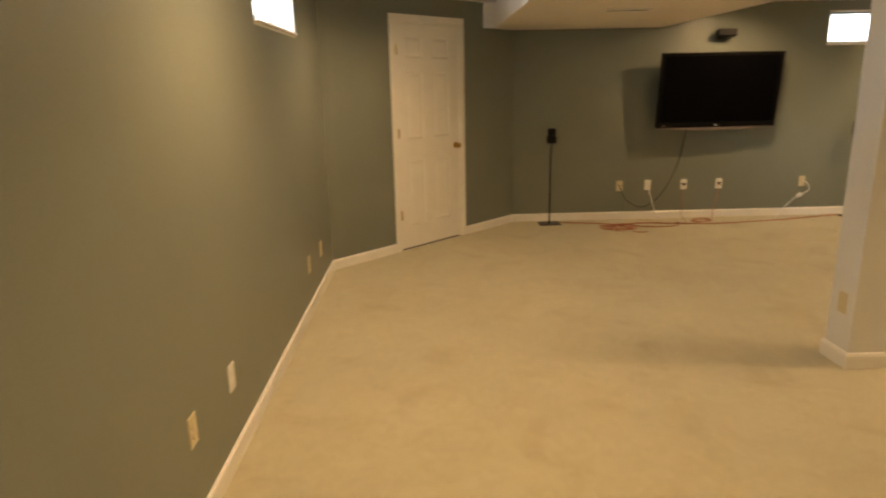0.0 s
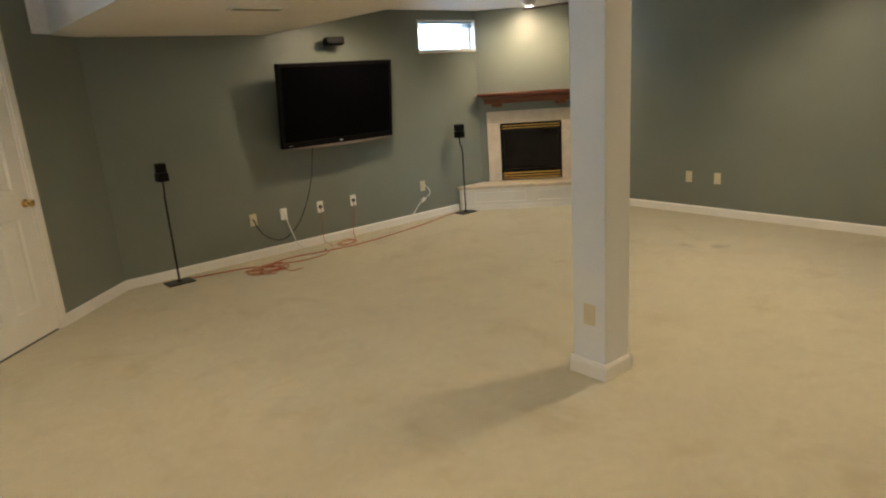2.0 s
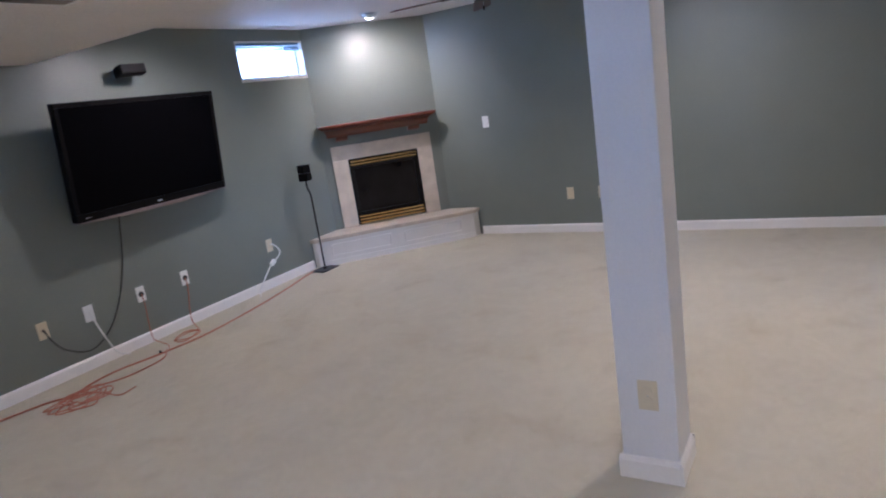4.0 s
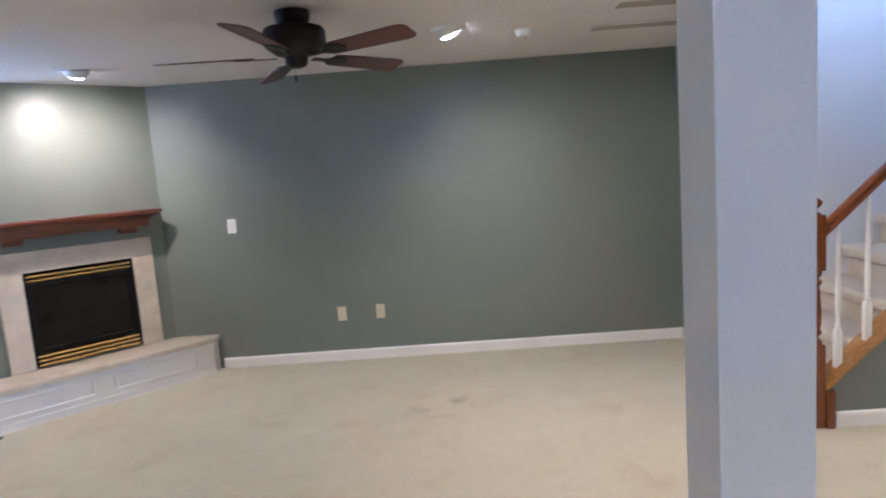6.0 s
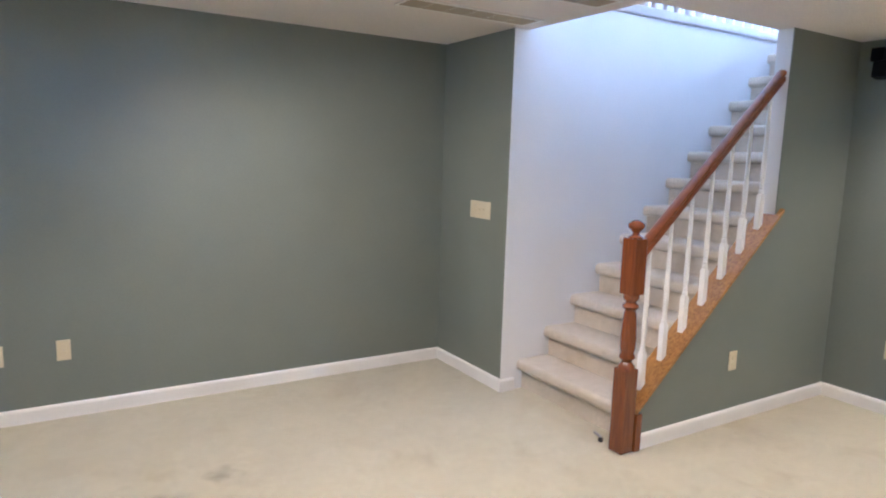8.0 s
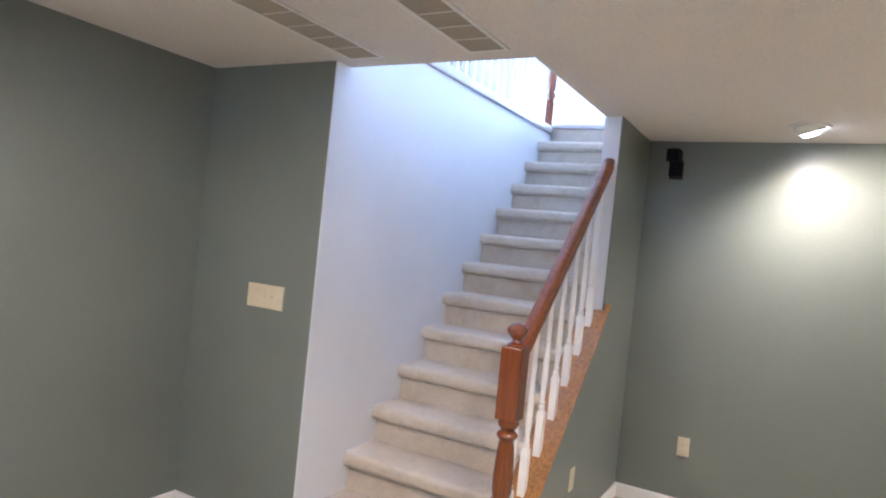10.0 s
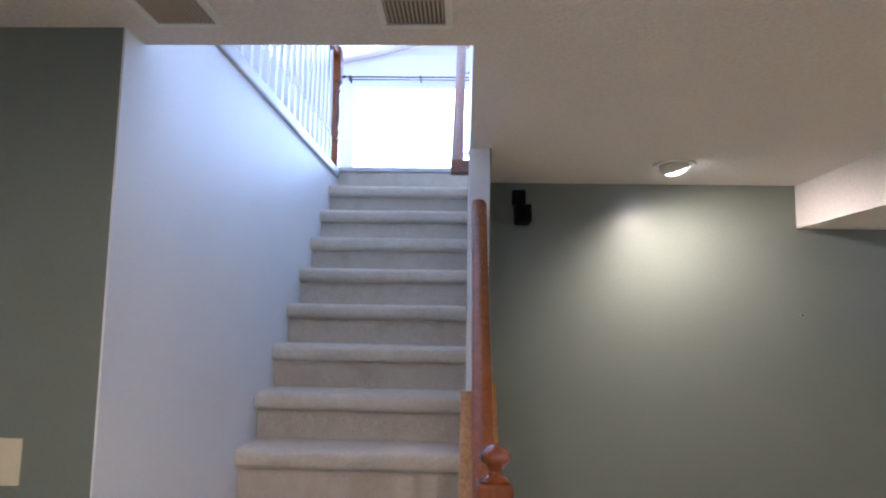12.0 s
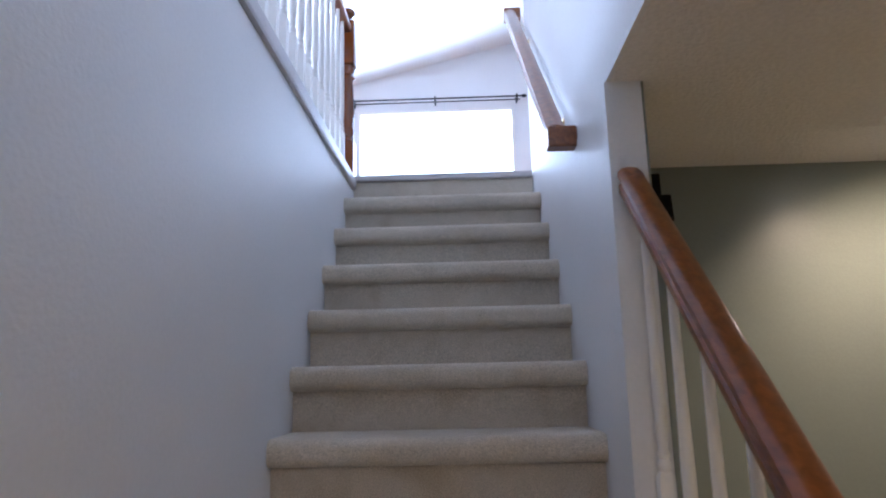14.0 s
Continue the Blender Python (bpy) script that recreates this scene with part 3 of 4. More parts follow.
rod = thing("curtain_rod", "dark metal double curtain rod above the upstairs window", "curtain rod")
part("front_rod", cyl(bmesh.new(), (0.70, -6.30, 4.632), (-1.30, -6.30, 4.632), 0.009), FANBLACK, rod)
part("back_rod", cyl(bmesh.new(), (0.66, -6.345, 4.612), (-1.26, -6.345, 4.612), 0.007), FANBLACK, rod)
for rx in (0.70, -1.30):
    part("finial", lathe(bmesh.new(), [(-0.03, 0.006), (-0.02, 0.016), (0.0, 0.022), (0.02, 0.016), (0.03, 0.006)], (0, 0, 0), 12), FANBLACK, rod, smooth=True, m=pose(rx, -6.30, 4.632, 0, 90, 0))
for rx in (0.62, -0.30, -1.22):
    part("bracket", boxes((rx - 0.009, rx + 0.009, -6.40, -6.285, 4.585, 4.655), bev=0.003), FANBLACK, rod)

# raised blind gathered at the top of the north window
blind = thing("window_blind", "raised bluish mini blind gathered at the window top", "blind", Matrix.Translation((WIN_N[0], NORTH, WIN_N[2])))
BW, BH = WIN_N[1] - WIN_N[0], WIN_N[3] - WIN_N[2]
part("headrail", boxes((0.02, BW - 0.02, 0.022, 0.047, BH - 0.030, BH - 0.014), bev=0.003), BLINDBLUE, blind)
for k in range(8):
    part("slat", boxes((0.022, BW - 0.022, -0.0125, 0.0125, -0.0008, 0.0008)), BLINDBLUE, blind, m=pose(0, 0.034, BH - 0.036 - 0.0062 * k, 14 - 9 * (k % 4), 0.5 * ((k % 3) - 0.8), 0))

# ---- door ----
DOOR = NW
frame_ob = tagged(new("door_frame"), "white painted wooden door casing", "door frame", "", "structure")
frame_ob.matrix_world = DOOR
CW = 0.062
for r in ((DU0 - CW, DU0 - 0.002, -0.016, 0.001, 0.0, DH + CW), (DU1 + 0.002, DU1 + CW, -0.016, 0.001, 0.0, DH + CW), (DU0 - 0.002, DU1 + 0.002, -0.016, 0.001, DH + 0.002, DH + CW)):
    bm = boxes(r, bev=0.005)
    part("casing", bm, TRIM, frame_ob)
for r in ((DU0 - 0.002, DU0 + 0.012, -0.004, 0.12, 0, DH), (DU1 - 0.012, DU1 + 0.002, -0.004, 0.12, 0, DH), (DU0 + 0.012, DU1 - 0.012, -0.004, 0.12, DH - 0.012, DH + 0.002)):
    part("jamb", boxes(r), TRIM, frame_ob)
door = tagged(new("door_1"), "closed white six-panel door with a brass knob", "door", "", "structure")
door.matrix_world = DOOR
S0, S1 = DU0 + 0.015, DU1 - 0.015
bm = bmesh.new()
cols = [(0.935, 1.15), (1.28, 1.50)]
rows_z = [(0.225, 0.845), (1.035, 1.635), (1.755, 1.945)]
xs = [S0, cols[0][0], cols[0][1], cols[1][0], cols[1][1], S1]
zs = [0.014, rows_z[0][0], rows_z[0][1], rows_z[1][0], rows_z[1][1], rows_z[2][0], rows_z[2][1], DH - 0.016]
for i in range(5):
    for j in range(7):
        if not (i % 2 == 1 and j % 2 == 1):
            box(bm, xs[i], xs[i + 1], 0.004, 0.039, zs[j], zs[j + 1])
bmesh.ops.remove_doubles(bm, verts=bm.verts, dist=0.0005)
part("slab", bm, TRIM, door)


def raised_panel(x0, x1, z0, z1):
    """A sunk moulding, then a bevelled field that comes up again."""
    bm = bmesh.new()
    rings = []
    for inset, depth in ((0.0, 0.004), (0.012, 0.016), (0.02, 0.017), (0.045, 0.008), (0.05, 0.008)):
        rings.append([bm.verts.new((x, depth, z)) for x, z in ((x0 + inset, z0 + inset), (x1 - inset, z0 + inset), (x1 - inset, z1 - inset), (x0 + inset, z1 - inset))])
    back = [bm.verts.new((x, 0.036, z)) for x, z in ((x0, z0), (x1, z0), (x1, z1), (x0, z1))]
    rings = [back] + rings
    for p, q in zip(rings, rings[1:]):
        for i in range(4):
            bm.faces.new((p[i], p[(i + 1) % 4], q[(i + 1) % 4], q[i]))
    bm.faces.new(rings[-1])
    bm.faces.new(back)
    return bm


for a, b in cols:
    for c, d in rows_z:
        part("panel", raised_panel(a, b, c, d), TRIM, door)
for hz in (0.34, 1.095, 1.83):
    hb = boxes((S0 - 0.012, S0 + 0.012, -0.003, 0.004, hz - 0.045, hz + 0.045))
    cyl(hb, (S0 - 0.001, -0.007, hz - 0.045), (S0 - 0.001, -0.007, hz + 0.045), 0.006, seg=10)
    part("hinge", hb, BRASS, door, "dull brass hinge")
kb = lathe(bmesh.new(), [(0.0, 0.030), (0.006, 0.030), (0.010, 0.014), (0.030, 0.012), (0.036, 0.022), (0.048, 0.028), (0.058, 0.024), (0.064, 0.010)])
part("door_handle", kb, BRASS, door, "polished brass door knob", smooth=True, m=Matrix.Translation((1.575, 0.004, 0.935)) @ Matrix.Rotation(radians(90), 4, "X"))
# flat dark strip painted in for the shade beneath the door slab
tagged(part("door_gap_shade", boxes((DU0 + 0.014, DU1 - 0.014, 0.0045, 0.10, 0.0, 0.004)), SLOT, None), "dark strip for the shade in the gap under the white door", "threshold", "", "structure").matrix_world = DOOR


# ---- wall plates ----
def plate(x, y, z, turn, kind, colour, label, group):
    """A wall plate: first axis along the wall, second into it."""
    gang = 3 if kind == "triple" else 1
    hw, hh = 0.035 * gang + (0.010 if gang > 1 else 0), 0.0575
    name = {"duplex": "wall_outlet", "blank": "wall_outlet", "jack": "cable_plate", "hole": "cable_plate", "switch": "light_switch", "triple": "light_switch"}[kind]
    ob = thing(name, label, "switch" if "switch" in name else "outlet", along(x, y, turn) @ Matrix.Translation((0, 0, z)), group)
    part("plate", boxes((-hw, hw, -0.006, 0.0, -hh, hh), bev=0.002), colour, ob)
    if kind in ("duplex", "blank"):
        for dz in (-0.02, 0.02):
            bm = lathe(bmesh.new(), [(-0.002, 0.0165), (0.002, 0.0165), (0.003, 0.0155)], seg=16)
            rec = part("receptacle", bm, colour, ob, m=Matrix.Translation((0, -0.007, dz)) @ Matrix.Rotation(radians(90), 4, "X"))
            if kind == "duplex":
                part("slot", boxes((-0.0075, -0.0055, -0.0015, 0.0042, -0.003, 0.006), (0.0055, 0.0075, -0.0015, 0.0042, -0.003, 0.006)), SLOT, rec, m=Matrix.Rotation(radians(-90), 4, "X"))
        cyl(bm := bmesh.new(), (0, -0.0075, 0), (0, -0.005, 0), 0.003, seg=8)
        part("screw", bm, STEEL, ob)
    elif kind == "jack":
        part("coax_jack", cyl(cyl(bmesh.new(), (0, -0.018, 0), (0, -0.005, 0), 0.006, seg=10), (0, -0.009, 0), (0, -0.005, 0), 0.010, seg=6), SLOT, ob)
    elif kind == "hole":
        bm = lathe(bmesh.new(), [(-0.003, 0.021), (0.003, 0.021), (0.004, 0.017)], seg=18)
        part("cable_hole", bm, SLOT, ob, "black round cable port", m=Matrix.Translation((0, -0.0065, 0.0)) @ Matrix.Rotation(radians(90), 4, "X"))
    else:
        for k in range(gang):
            cx = (k - (gang - 1) / 2) * 0.046
            part("toggle_seat", boxes((cx - 0.0055, cx + 0.0055, -0.0075, -0.005, -0.012, 0.012)), colour, ob)
            part("toggle", boxes((cx - 0.004, cx + 0.004, -0.018, -0.006, -0.002, 0.009), bev=0.0015), colour, ob)
            for sz in (-0.03, 0.03):
                part("screw", cyl(bmesh.new(), (cx, -0.0075, sz), (cx, -0.005, sz), 0.0025, seg=8), STEEL, ob)
    return ob


TVG, WG, EG = "plates under the television", "outlets on the long wall", "outlets on the side wall"
plate(-3.093, NORTH, 0.378, 0, "jack", PLATE, "ivory coaxial plate with a dark cable plugged in", TVG)
plate(-2.775, NORTH, 0.380, 0, "duplex", PLATE_W, "white duplex outlet with a white cord plugged in", TVG)
plate(-2.368, NORTH, 0.380, 0, "hole", PLATE_W, "white cable plate with a black round port", TVG)
plate(-1.972, NORTH, 0.380, 0, "hole", PLATE_W, "white cable plate feeding an orange cable", TVG)
plate(-1.030, NORTH, 0.385, 0, "duplex", PLATE, "ivory duplex outlet with a white adapter cord", TVG)
plate(EAST, 2.868, 0.388, -90, "duplex", PLATE, "ivory duplex outlet on the sage wall", EG)
plate(EAST, 2.556, 0.388, -90, "duplex", PLATE, "ivory duplex outlet on the sage wall", EG)
plate(EAST, 3.683, 1.160, -90, "switch", PLATE_W, "white fireplace switch on the sage wall", "")
plate(0.297, 0.13, 1.166, 180, "triple", PLATE, "ivory triple light switch beside the stairs", "")
plate(KNEE, -0.785, 0.378, 90, "duplex", PLATE, "ivory outlet on the knee wall under the stairs", "").matrix_world = Matrix.Translation((KNEE, -0.785, 0.378)) @ Matrix.Rotation(radians(-90), 4, "Z")
plate(-1.408, SOUTH, 0.405, 180, "duplex", PLATE, "ivory outlet below the wall speaker", "")
plate(WEST, 0.045, 0.388, 90, "blank", PLATE, "ivory outlet low on the long wall", WG)
plate(WEST, 0.50, 0.372, 90, "duplex", PLATE_W, "pale duplex outlet low on the long wall", WG)
plate(WEST, 2.305, 0.344, 90, "blank", PLATE, "ivory outlet low on the long wall", WG)
plate(WEST, 2.80, 0.33, 90, "duplex", PLATE, "ivory duplex outlet low on the long wall", WG)
plate(CX0, 1.268, 0.345, -90, "duplex", PLATE, "ivory outlet low on the white column", "")

# ---- television ----
TVX, TVZ = -2.137, 1.399
tv = thing("television", "black flat-screen television on a tilting wall mount", "television", pose(TVX, 4.92, TVZ, 6.0, 0, 2.4))
TW, TH = 0.648, 0.3855
part("body", boxes((-TW, TW, 0.0, 0.05, -TH, TH), (-TW * 0.75, TW * 0.75, 0.05, 0.085, -TH * 0.7, TH * 0.6), bev=0.008), BLACK, tv)
bez = bmesh.new()
for r in ((-TW, TW, -0.012, 0.001, TH - 0.03, TH), (-TW, TW, -0.012, 0.001, -TH, -TH + 0.055), (-TW, -TW + 0.03, -0.012, 0.001, -TH + 0.055, TH - 0.03), (TW - 0.03, TW, -0.012, 0.001, -TH + 0.055, TH - 0.03)):
    box(bez, *r, bev=0.003)
part("bezel", bez, BLACK, tv, "glossy black bezel")
part("screen", boxes((-TW + 0.03, TW - 0.03, -0.006, 0.001, -TH + 0.055, TH - 0.03)), SCREEN, tv, "switched-off dark screen")
arc = [(-TW + 2 * TW * i / 20, -TH - 0.004 - 0.020 * math.sin(math.pi * i / 20)) for i in range(21)]
part("lower_trim", prism(bmesh.new(), [(-TW, -TH + 0.002), *arc, (TW, -TH + 0.002)], 1, -0.014, 0.03), SILVER, tv, "curved rosy silver lower edge")
part("badge", boxes((-0.018, 0.018, -0.0145, -0.011, -TH + 0.020, -TH + 0.029), bev=0.001), PLATE_W, tv)
part("power_light", boxes((-TW + 0.06, -TW + 0.10, -0.0140, -0.011, -TH + 0.022, -TH + 0.028)), SILVER, tv)
part("wall_mount", boxes((-0.24, 0.24, 0.165, 0.180, -0.13, 0.10), (-0.16, -0.12, 0.085, 0.165, -0.2, 0.18), (0.12, 0.16, 0.085, 0.165, -0.2, 0.18)), FANBLACK, tv)

centre = thing("wall_speaker", "small black centre speaker on a wall bracket", "speaker", pose(-2.085, 4.985, 1.978, -8, 0, -8))
part("cabinet", boxes((-0.094, 0.094, -0.045, 0.045, -0.036, 0.036), bev=0.010), BLACK, centre)
part("grille", boxes((-0.088, 0.088, -0.049, -0.044, -0.030, 0.030), bev=0.004), BLACK, centre)
part("bracket", boxes((-0.06, -0.025, 0.03, 0.150, -0.02, 0.045), bev=0.006), BLACK, centre)

rear = thing("wall_speaker", "black box speaker on a swivel bracket near the ceiling", "speaker", pose(-1.205, SOUTH + 0.095, 2.118, 0, 0, 0))
part("cabinet", boxes((-0.039, 0.039, -0.05, 0.05, -0.066, 0.03), bev=0.006), BLACK, rear, m=pose(-0.010, 0.02, -0.005, 6, 0, 6))
part("tweeter_cabinet", boxes((-0.037, 0.037, -0.045, 0.045, 0.0, 0.078), bev=0.006), BLACK, rear, m=pose(0.010, 0.012, 0.028, 0, 0, -7))
part("bracket", cyl(boxes((-0.03, 0.03, -0.095, -0.085, -0.05, 0.05)), (0, -0.09, 0.0), (0, -0.02, 0.0), 0.012), FANBLACK, rear)


# ---- speakers on stands ----
def stand(x, y, turn, label, lean=-0.032):
    ob = thing("speaker_stand", label, "speaker stand", pose(x, y, 0, 0, 0, turn), "speaker stands beside the television wall")
    part("base_plate", boxes((-0.115, 0.115, -0.085, 0.085, 0.0, 0.010), bev=0.003), FANBLACK, ob)
    part("pole", tube(bmesh.new(), spline([(0, 0, 0.008), (0.0, 0, 0.4), (0.0, 0, 0.70), (lean * 0.2, 0, 0.76), (lean * 0.85, 0, 0.815), (lean * 1.05, 0, 0.86), (lean, 0, 0.89)], 6), 0.0085, 10), FANBLACK, ob, smooth=True)
    part("foot_collar", lathe(bmesh.new(), [(0.010, 0.018), (0.022, 0.017), (0.030, 0.010)]), FANBLACK, ob, smooth=True)
    sp = thing("satellite_speaker", "small black two-part cube speaker on a stand", "speaker", pose(x, y, 0, 0, 0, turn) @ pose(lean, 0.0, 0.887), "satellite speakers")
    part("lower_cube", boxes((-0.042, 0.042, -0.048, 0.048, 0.0, 0.074), bev=0.006), BLACK, sp, m=pose(0, 0, 0, 0, 0, 5))
    part("upper_cube", boxes((-0.042, 0.042, -0.048, 0.048, 0.0, 0.074), bev=0.006), BLACK, sp, m=pose(0, 0, 0.076, 0, 0, -10))
    part("grille", boxes((-0.036, 0.036, -0.051, -0.047, 0.006, 0.068)), BLACK, sp, m=pose(0, 0, 0, 0, 0, 5))


stand(-3.905, 4.945, 0, "black metal speaker stand with a curved pole on carpet", 0.006)
stand(-0.525, 4.965, 0, "black metal speaker stand beside the stone hearth")


# ---- fireplace ----
fire = thing("fireplace", "gas fireplace with beige stone surround and brass louvres", "fireplace", NE)
SU0, SU1, SZ = 0.09, 1.135, 1.132
part("surround_leg", boxes((SU0, FU0, -0.022, 0.004, 0.291, FZ1), bev=0.003), STONE, fire, "beige stone slab")
part("surround_leg", boxes((FU1, SU1, -0.022, 0.004, 0.291, FZ1), bev=0.003), STONE, fire, "beige stone slab")
part("surround_header", boxes((SU0, SU1, -0.022, 0.004, FZ1 + 0.001, SZ), bev=0.003), STONE, fire, "beige stone slab")
fb = bmesh.new()
for r in ((FU0, FU0 + 0.05, -0.012, 0.03, 0.30, FZ1), (FU1 - 0.05, FU1, -0.012, 0.03, 0.30, FZ1), (FU0 + 0.05, FU1 - 0.05, -0.012, 0.03, 0.88, 0.905), (FU0 + 0.05, FU1 - 0.05, -0.012, 0.03, 0.405, 0.43)):
    box(fb, *r, bev=0.003)
part("front_frame", fb, FIREBLACK, fire, "black metal firebox front")
part("firebox", boxes((FU0, FU1, 0.30, 0.32, 0.29, FZ1), (FU0 - 0.01, FU0, 0.03, 0.32, 0.29, FZ1), (FU1, FU1 + 0.01, 0.03, 0.32, 0.29, FZ1), (FU0, FU1, 0.03, 0.32, 0.28, 0.29), (FU0, FU1, 0.03, 0.32, FZ1, FZ1 + 0.01)), FIREBLACK, fire)
part("fire_glass", boxes((FU0 + 0.05, FU1 - 0.05, 0.012, 0.018, 0.43, 0.88)), SOOT, fire, "smoked dark glass front")
logs = bmesh.new()
cyl(logs, (FU0 + 0.14, 0.12, 0.47), (FU1 - 0.16, 0.15, 0.50), 0.045, 0.035, 12)
cyl(logs, (FU0 + 0.22, 0.18, 0.56), (FU1 - 0.12, 0.13, 0.53), 0.035, 0.03, 12)
part("gas_logs", logs, FIREBLACK, fire)
for lz in (0.318, 0.350, 0.382):
    part("louvre", boxes((FU0 + 0.02, FU1 - 0.02, -0.022, 0.01, lz - 0.010, lz + 0.010), bev=0.005), BRASS, fire, "polished brass louvre")
for lz in (0.925, 0.955):
    part("louvre", boxes((FU0 + 0.02, FU1 - 0.02, -0.020, 0.01, lz - 0.008, lz + 0.008), bev=0.004), BRASS, fire, "polished brass louvre")

mantel = thing("mantel_shelf", "mahogany-stained mantel shelf with two corbels over the fireplace", "mantel", NE)
part("shelf", boxes((-0.005, 1.195, -0.185, 0.0, 1.325, 1.350), bev=0.006), MAHOGANY, mantel)
cove = [(-0.165 + 0.092 * math.sin(math.pi / 2 * k / 9), 1.312 - 0.080 * (1 - math.cos(math.pi / 2 * k / 9))) for k in range(10)]
steps = [(-0.002, 1.325), (-0.168, 1.325), (-0.168, 1.314)] + cove + [(-0.066, 1.232), (-0.066, 1.226), (-0.002, 1.226)]
bm = bmesh.new()
la = [bm.verts.new((0.02 + (0.165 + v) * 0.55, v, z)) for v, z in steps]
lb = [bm.verts.new((1.17 - (0.165 + v) * 0.55, v, z)) for v, z in steps]
for i in range(len(steps)):
    bm.faces.new((la[i], la[(i + 1) % len(steps)], lb[(i + 1) % len(steps)], lb[i]))
bm.faces.new(la)
bm.faces.new(lb)
part("cornice", bm, MAHOGANY, mantel)
for cu in (0.22, 0.97):
    part("corbel", prism(bmesh.new(), [(-0.002, 1.225), (-0.062, 1.225), (-0.060, 1.212), (-0.050, 1.200), (-0.036, 1.192), (-0.024, 1.184), (-0.002, 1.180)], 0, cu - 0.06, cu + 0.06), MAHOGANY, mantel)

hearth = thing("hearth", "raised hearth with beige stone top and white panelled base", "hearth")
poly = [(-0.50, NORTH - 0.002), (-0.50, 5.055), (0.675, 3.880), (EAST - 0.002, 3.880), (EAST - 0.002, NE_Y - 0.002), (NE_X - 0.002, NORTH - 0.002)]
top = prism(bmesh.new(), poly, 2, 0.252, 0.289)
bmesh.ops.bevel(top, geom=[e for e in top.edges if abs(e.verts[0].co.z - e.verts[1].co.z) < 1e-6], offset=0.005, segments=2, affect="EDGES")
part("stone_top", top, STONE, hearth, "beige stone hearth slab")
base = [(-0.475, NORTH - 0.003), (-0.475, 5.066), (0.686, 3.905), (EAST - 0.003, 3.905), (EAST - 0.003, NE_Y - 0.003), (NE_X - 0.003, NORTH - 0.003)]
part("base", prism(bmesh.new(), base, 2, 0.0, 0.252), TRIM, hearth, "white painted hearth base")
HM = Matrix.Translation((-0.475, 5.066, 0)) @ Matrix.Rotation(radians(-45), 4, "Z")
HL = math.hypot(1.161, 1.161)
part("plinth", boxes((0.0, HL, -0.010, 0.0, 0.0, 0.05), m=HM), TRIM, hearth)
for a, b in ((0.14, HL * 0.5 - 0.07), (HL * 0.5 + 0.07, HL - 0.14)):
    bm = bmesh.new()
    for r in ((a, b, -0.012, 0.0, 0.085, 0.097), (a, b, -0.012, 0.0, 0.198, 0.21), (a, a + 0.012, -0.012, 0.0, 0.097, 0.198), (b - 0.012, b, -0.012, 0.0, 0.097, 0.198)):
        box(bm, *r, m=HM, bev=0.003)
    part("panel_moulding", bm, TRIM, hearth)

# ---- ceiling fan ----
FX, FY = -1.16, 2.604
fan = thing("ceiling_fan", "black ceiling fan with five reddish wooden blades at rest", "ceiling fan", pose(FX, FY, 0))
part("canopy", lathe(bmesh.new(), [(2.225, 0.050), (2.235, 0.066), (2.25, 0.078), (2.275, 0.082), (CEIL, 0.080)], seg=28), FANBLACK, fan, smooth=True)
part("motor_housing", lathe(bmesh.new(), [(2.082, 0.05), (2.092, 0.090), (2.112, 0.115), (2.128, 0.138), (2.145, 0.147), (2.195, 0.147), (2.212, 0.137), (2.222, 0.10), (2.230, 0.05)], seg=32), FANBLACK, fan, smooth=True)
part("switch_housing", lathe(bmesh.new(), [(2.030, 0.02), (2.036, 0.042), (2.05, 0.052), (2.085, 0.056), (2.11, 0.06)], seg=24), FANBLACK, fan, smooth=True)
bl = bmesh.new()
prism(bl, [(0.20, -0.048), (0.225, -0.055), (0.585, -0.069), (0.622, -0.062), (0.64, -0.042), (0.64, 0.042), (0.622, 0.062), (0.585, 0.069), (0.225, 0.055), (0.20, 0.048)], 2, -0.003, 0.003)
iron = bmesh.new()
prism(iron, [(0.09, -0.016), (0.16, -0.013), (0.20, -0.045), (0.27, -0.040), (0.29, 0.0), (0.27, 0.040), (0.20, 0.045), (0.16, 0.013), (0.09, 0.016)], 2, -0.008, -0.0035)
for k in range(5):
    ang = -117 + 72 * k
    mm = Matrix.Translation((0, 0, 2.085)) @ Matrix.Rotation(radians(2.6), 4, Vector((-0.43, 0.903, 0.0))) @ Matrix.Rotation(radians(ang), 4, "Z") @ Matrix.Rotation(radians(-13), 4, "X")
    if k == 0:
        b0 = part("blade", bl, BLADEWOOD, fan, "reddish-brown wooden blade", m=mm)
        i0 = part("blade_iron", iron, FANBLACK, fan, "black scrolled blade bracket", m=mm)
    else:
        twin(b0, mm)
        twin(i0, mm)
part("pull_chain", tube(bmesh.new(), [(0.04, 0.02, 2.04), (0.042, 0.02, 2.015), (0.04, 0.02, 2.003)], 0.0022, 6), STEEL, fan)
part("chain_pendant", lathe(bmesh.new(), [(1.975, 0.004), (1.981, 0.007), (1.995, 0.007), (2.005, 0.003)], (0.04, 0.02, 0), 12), FANBLACK, fan, smooth=True)


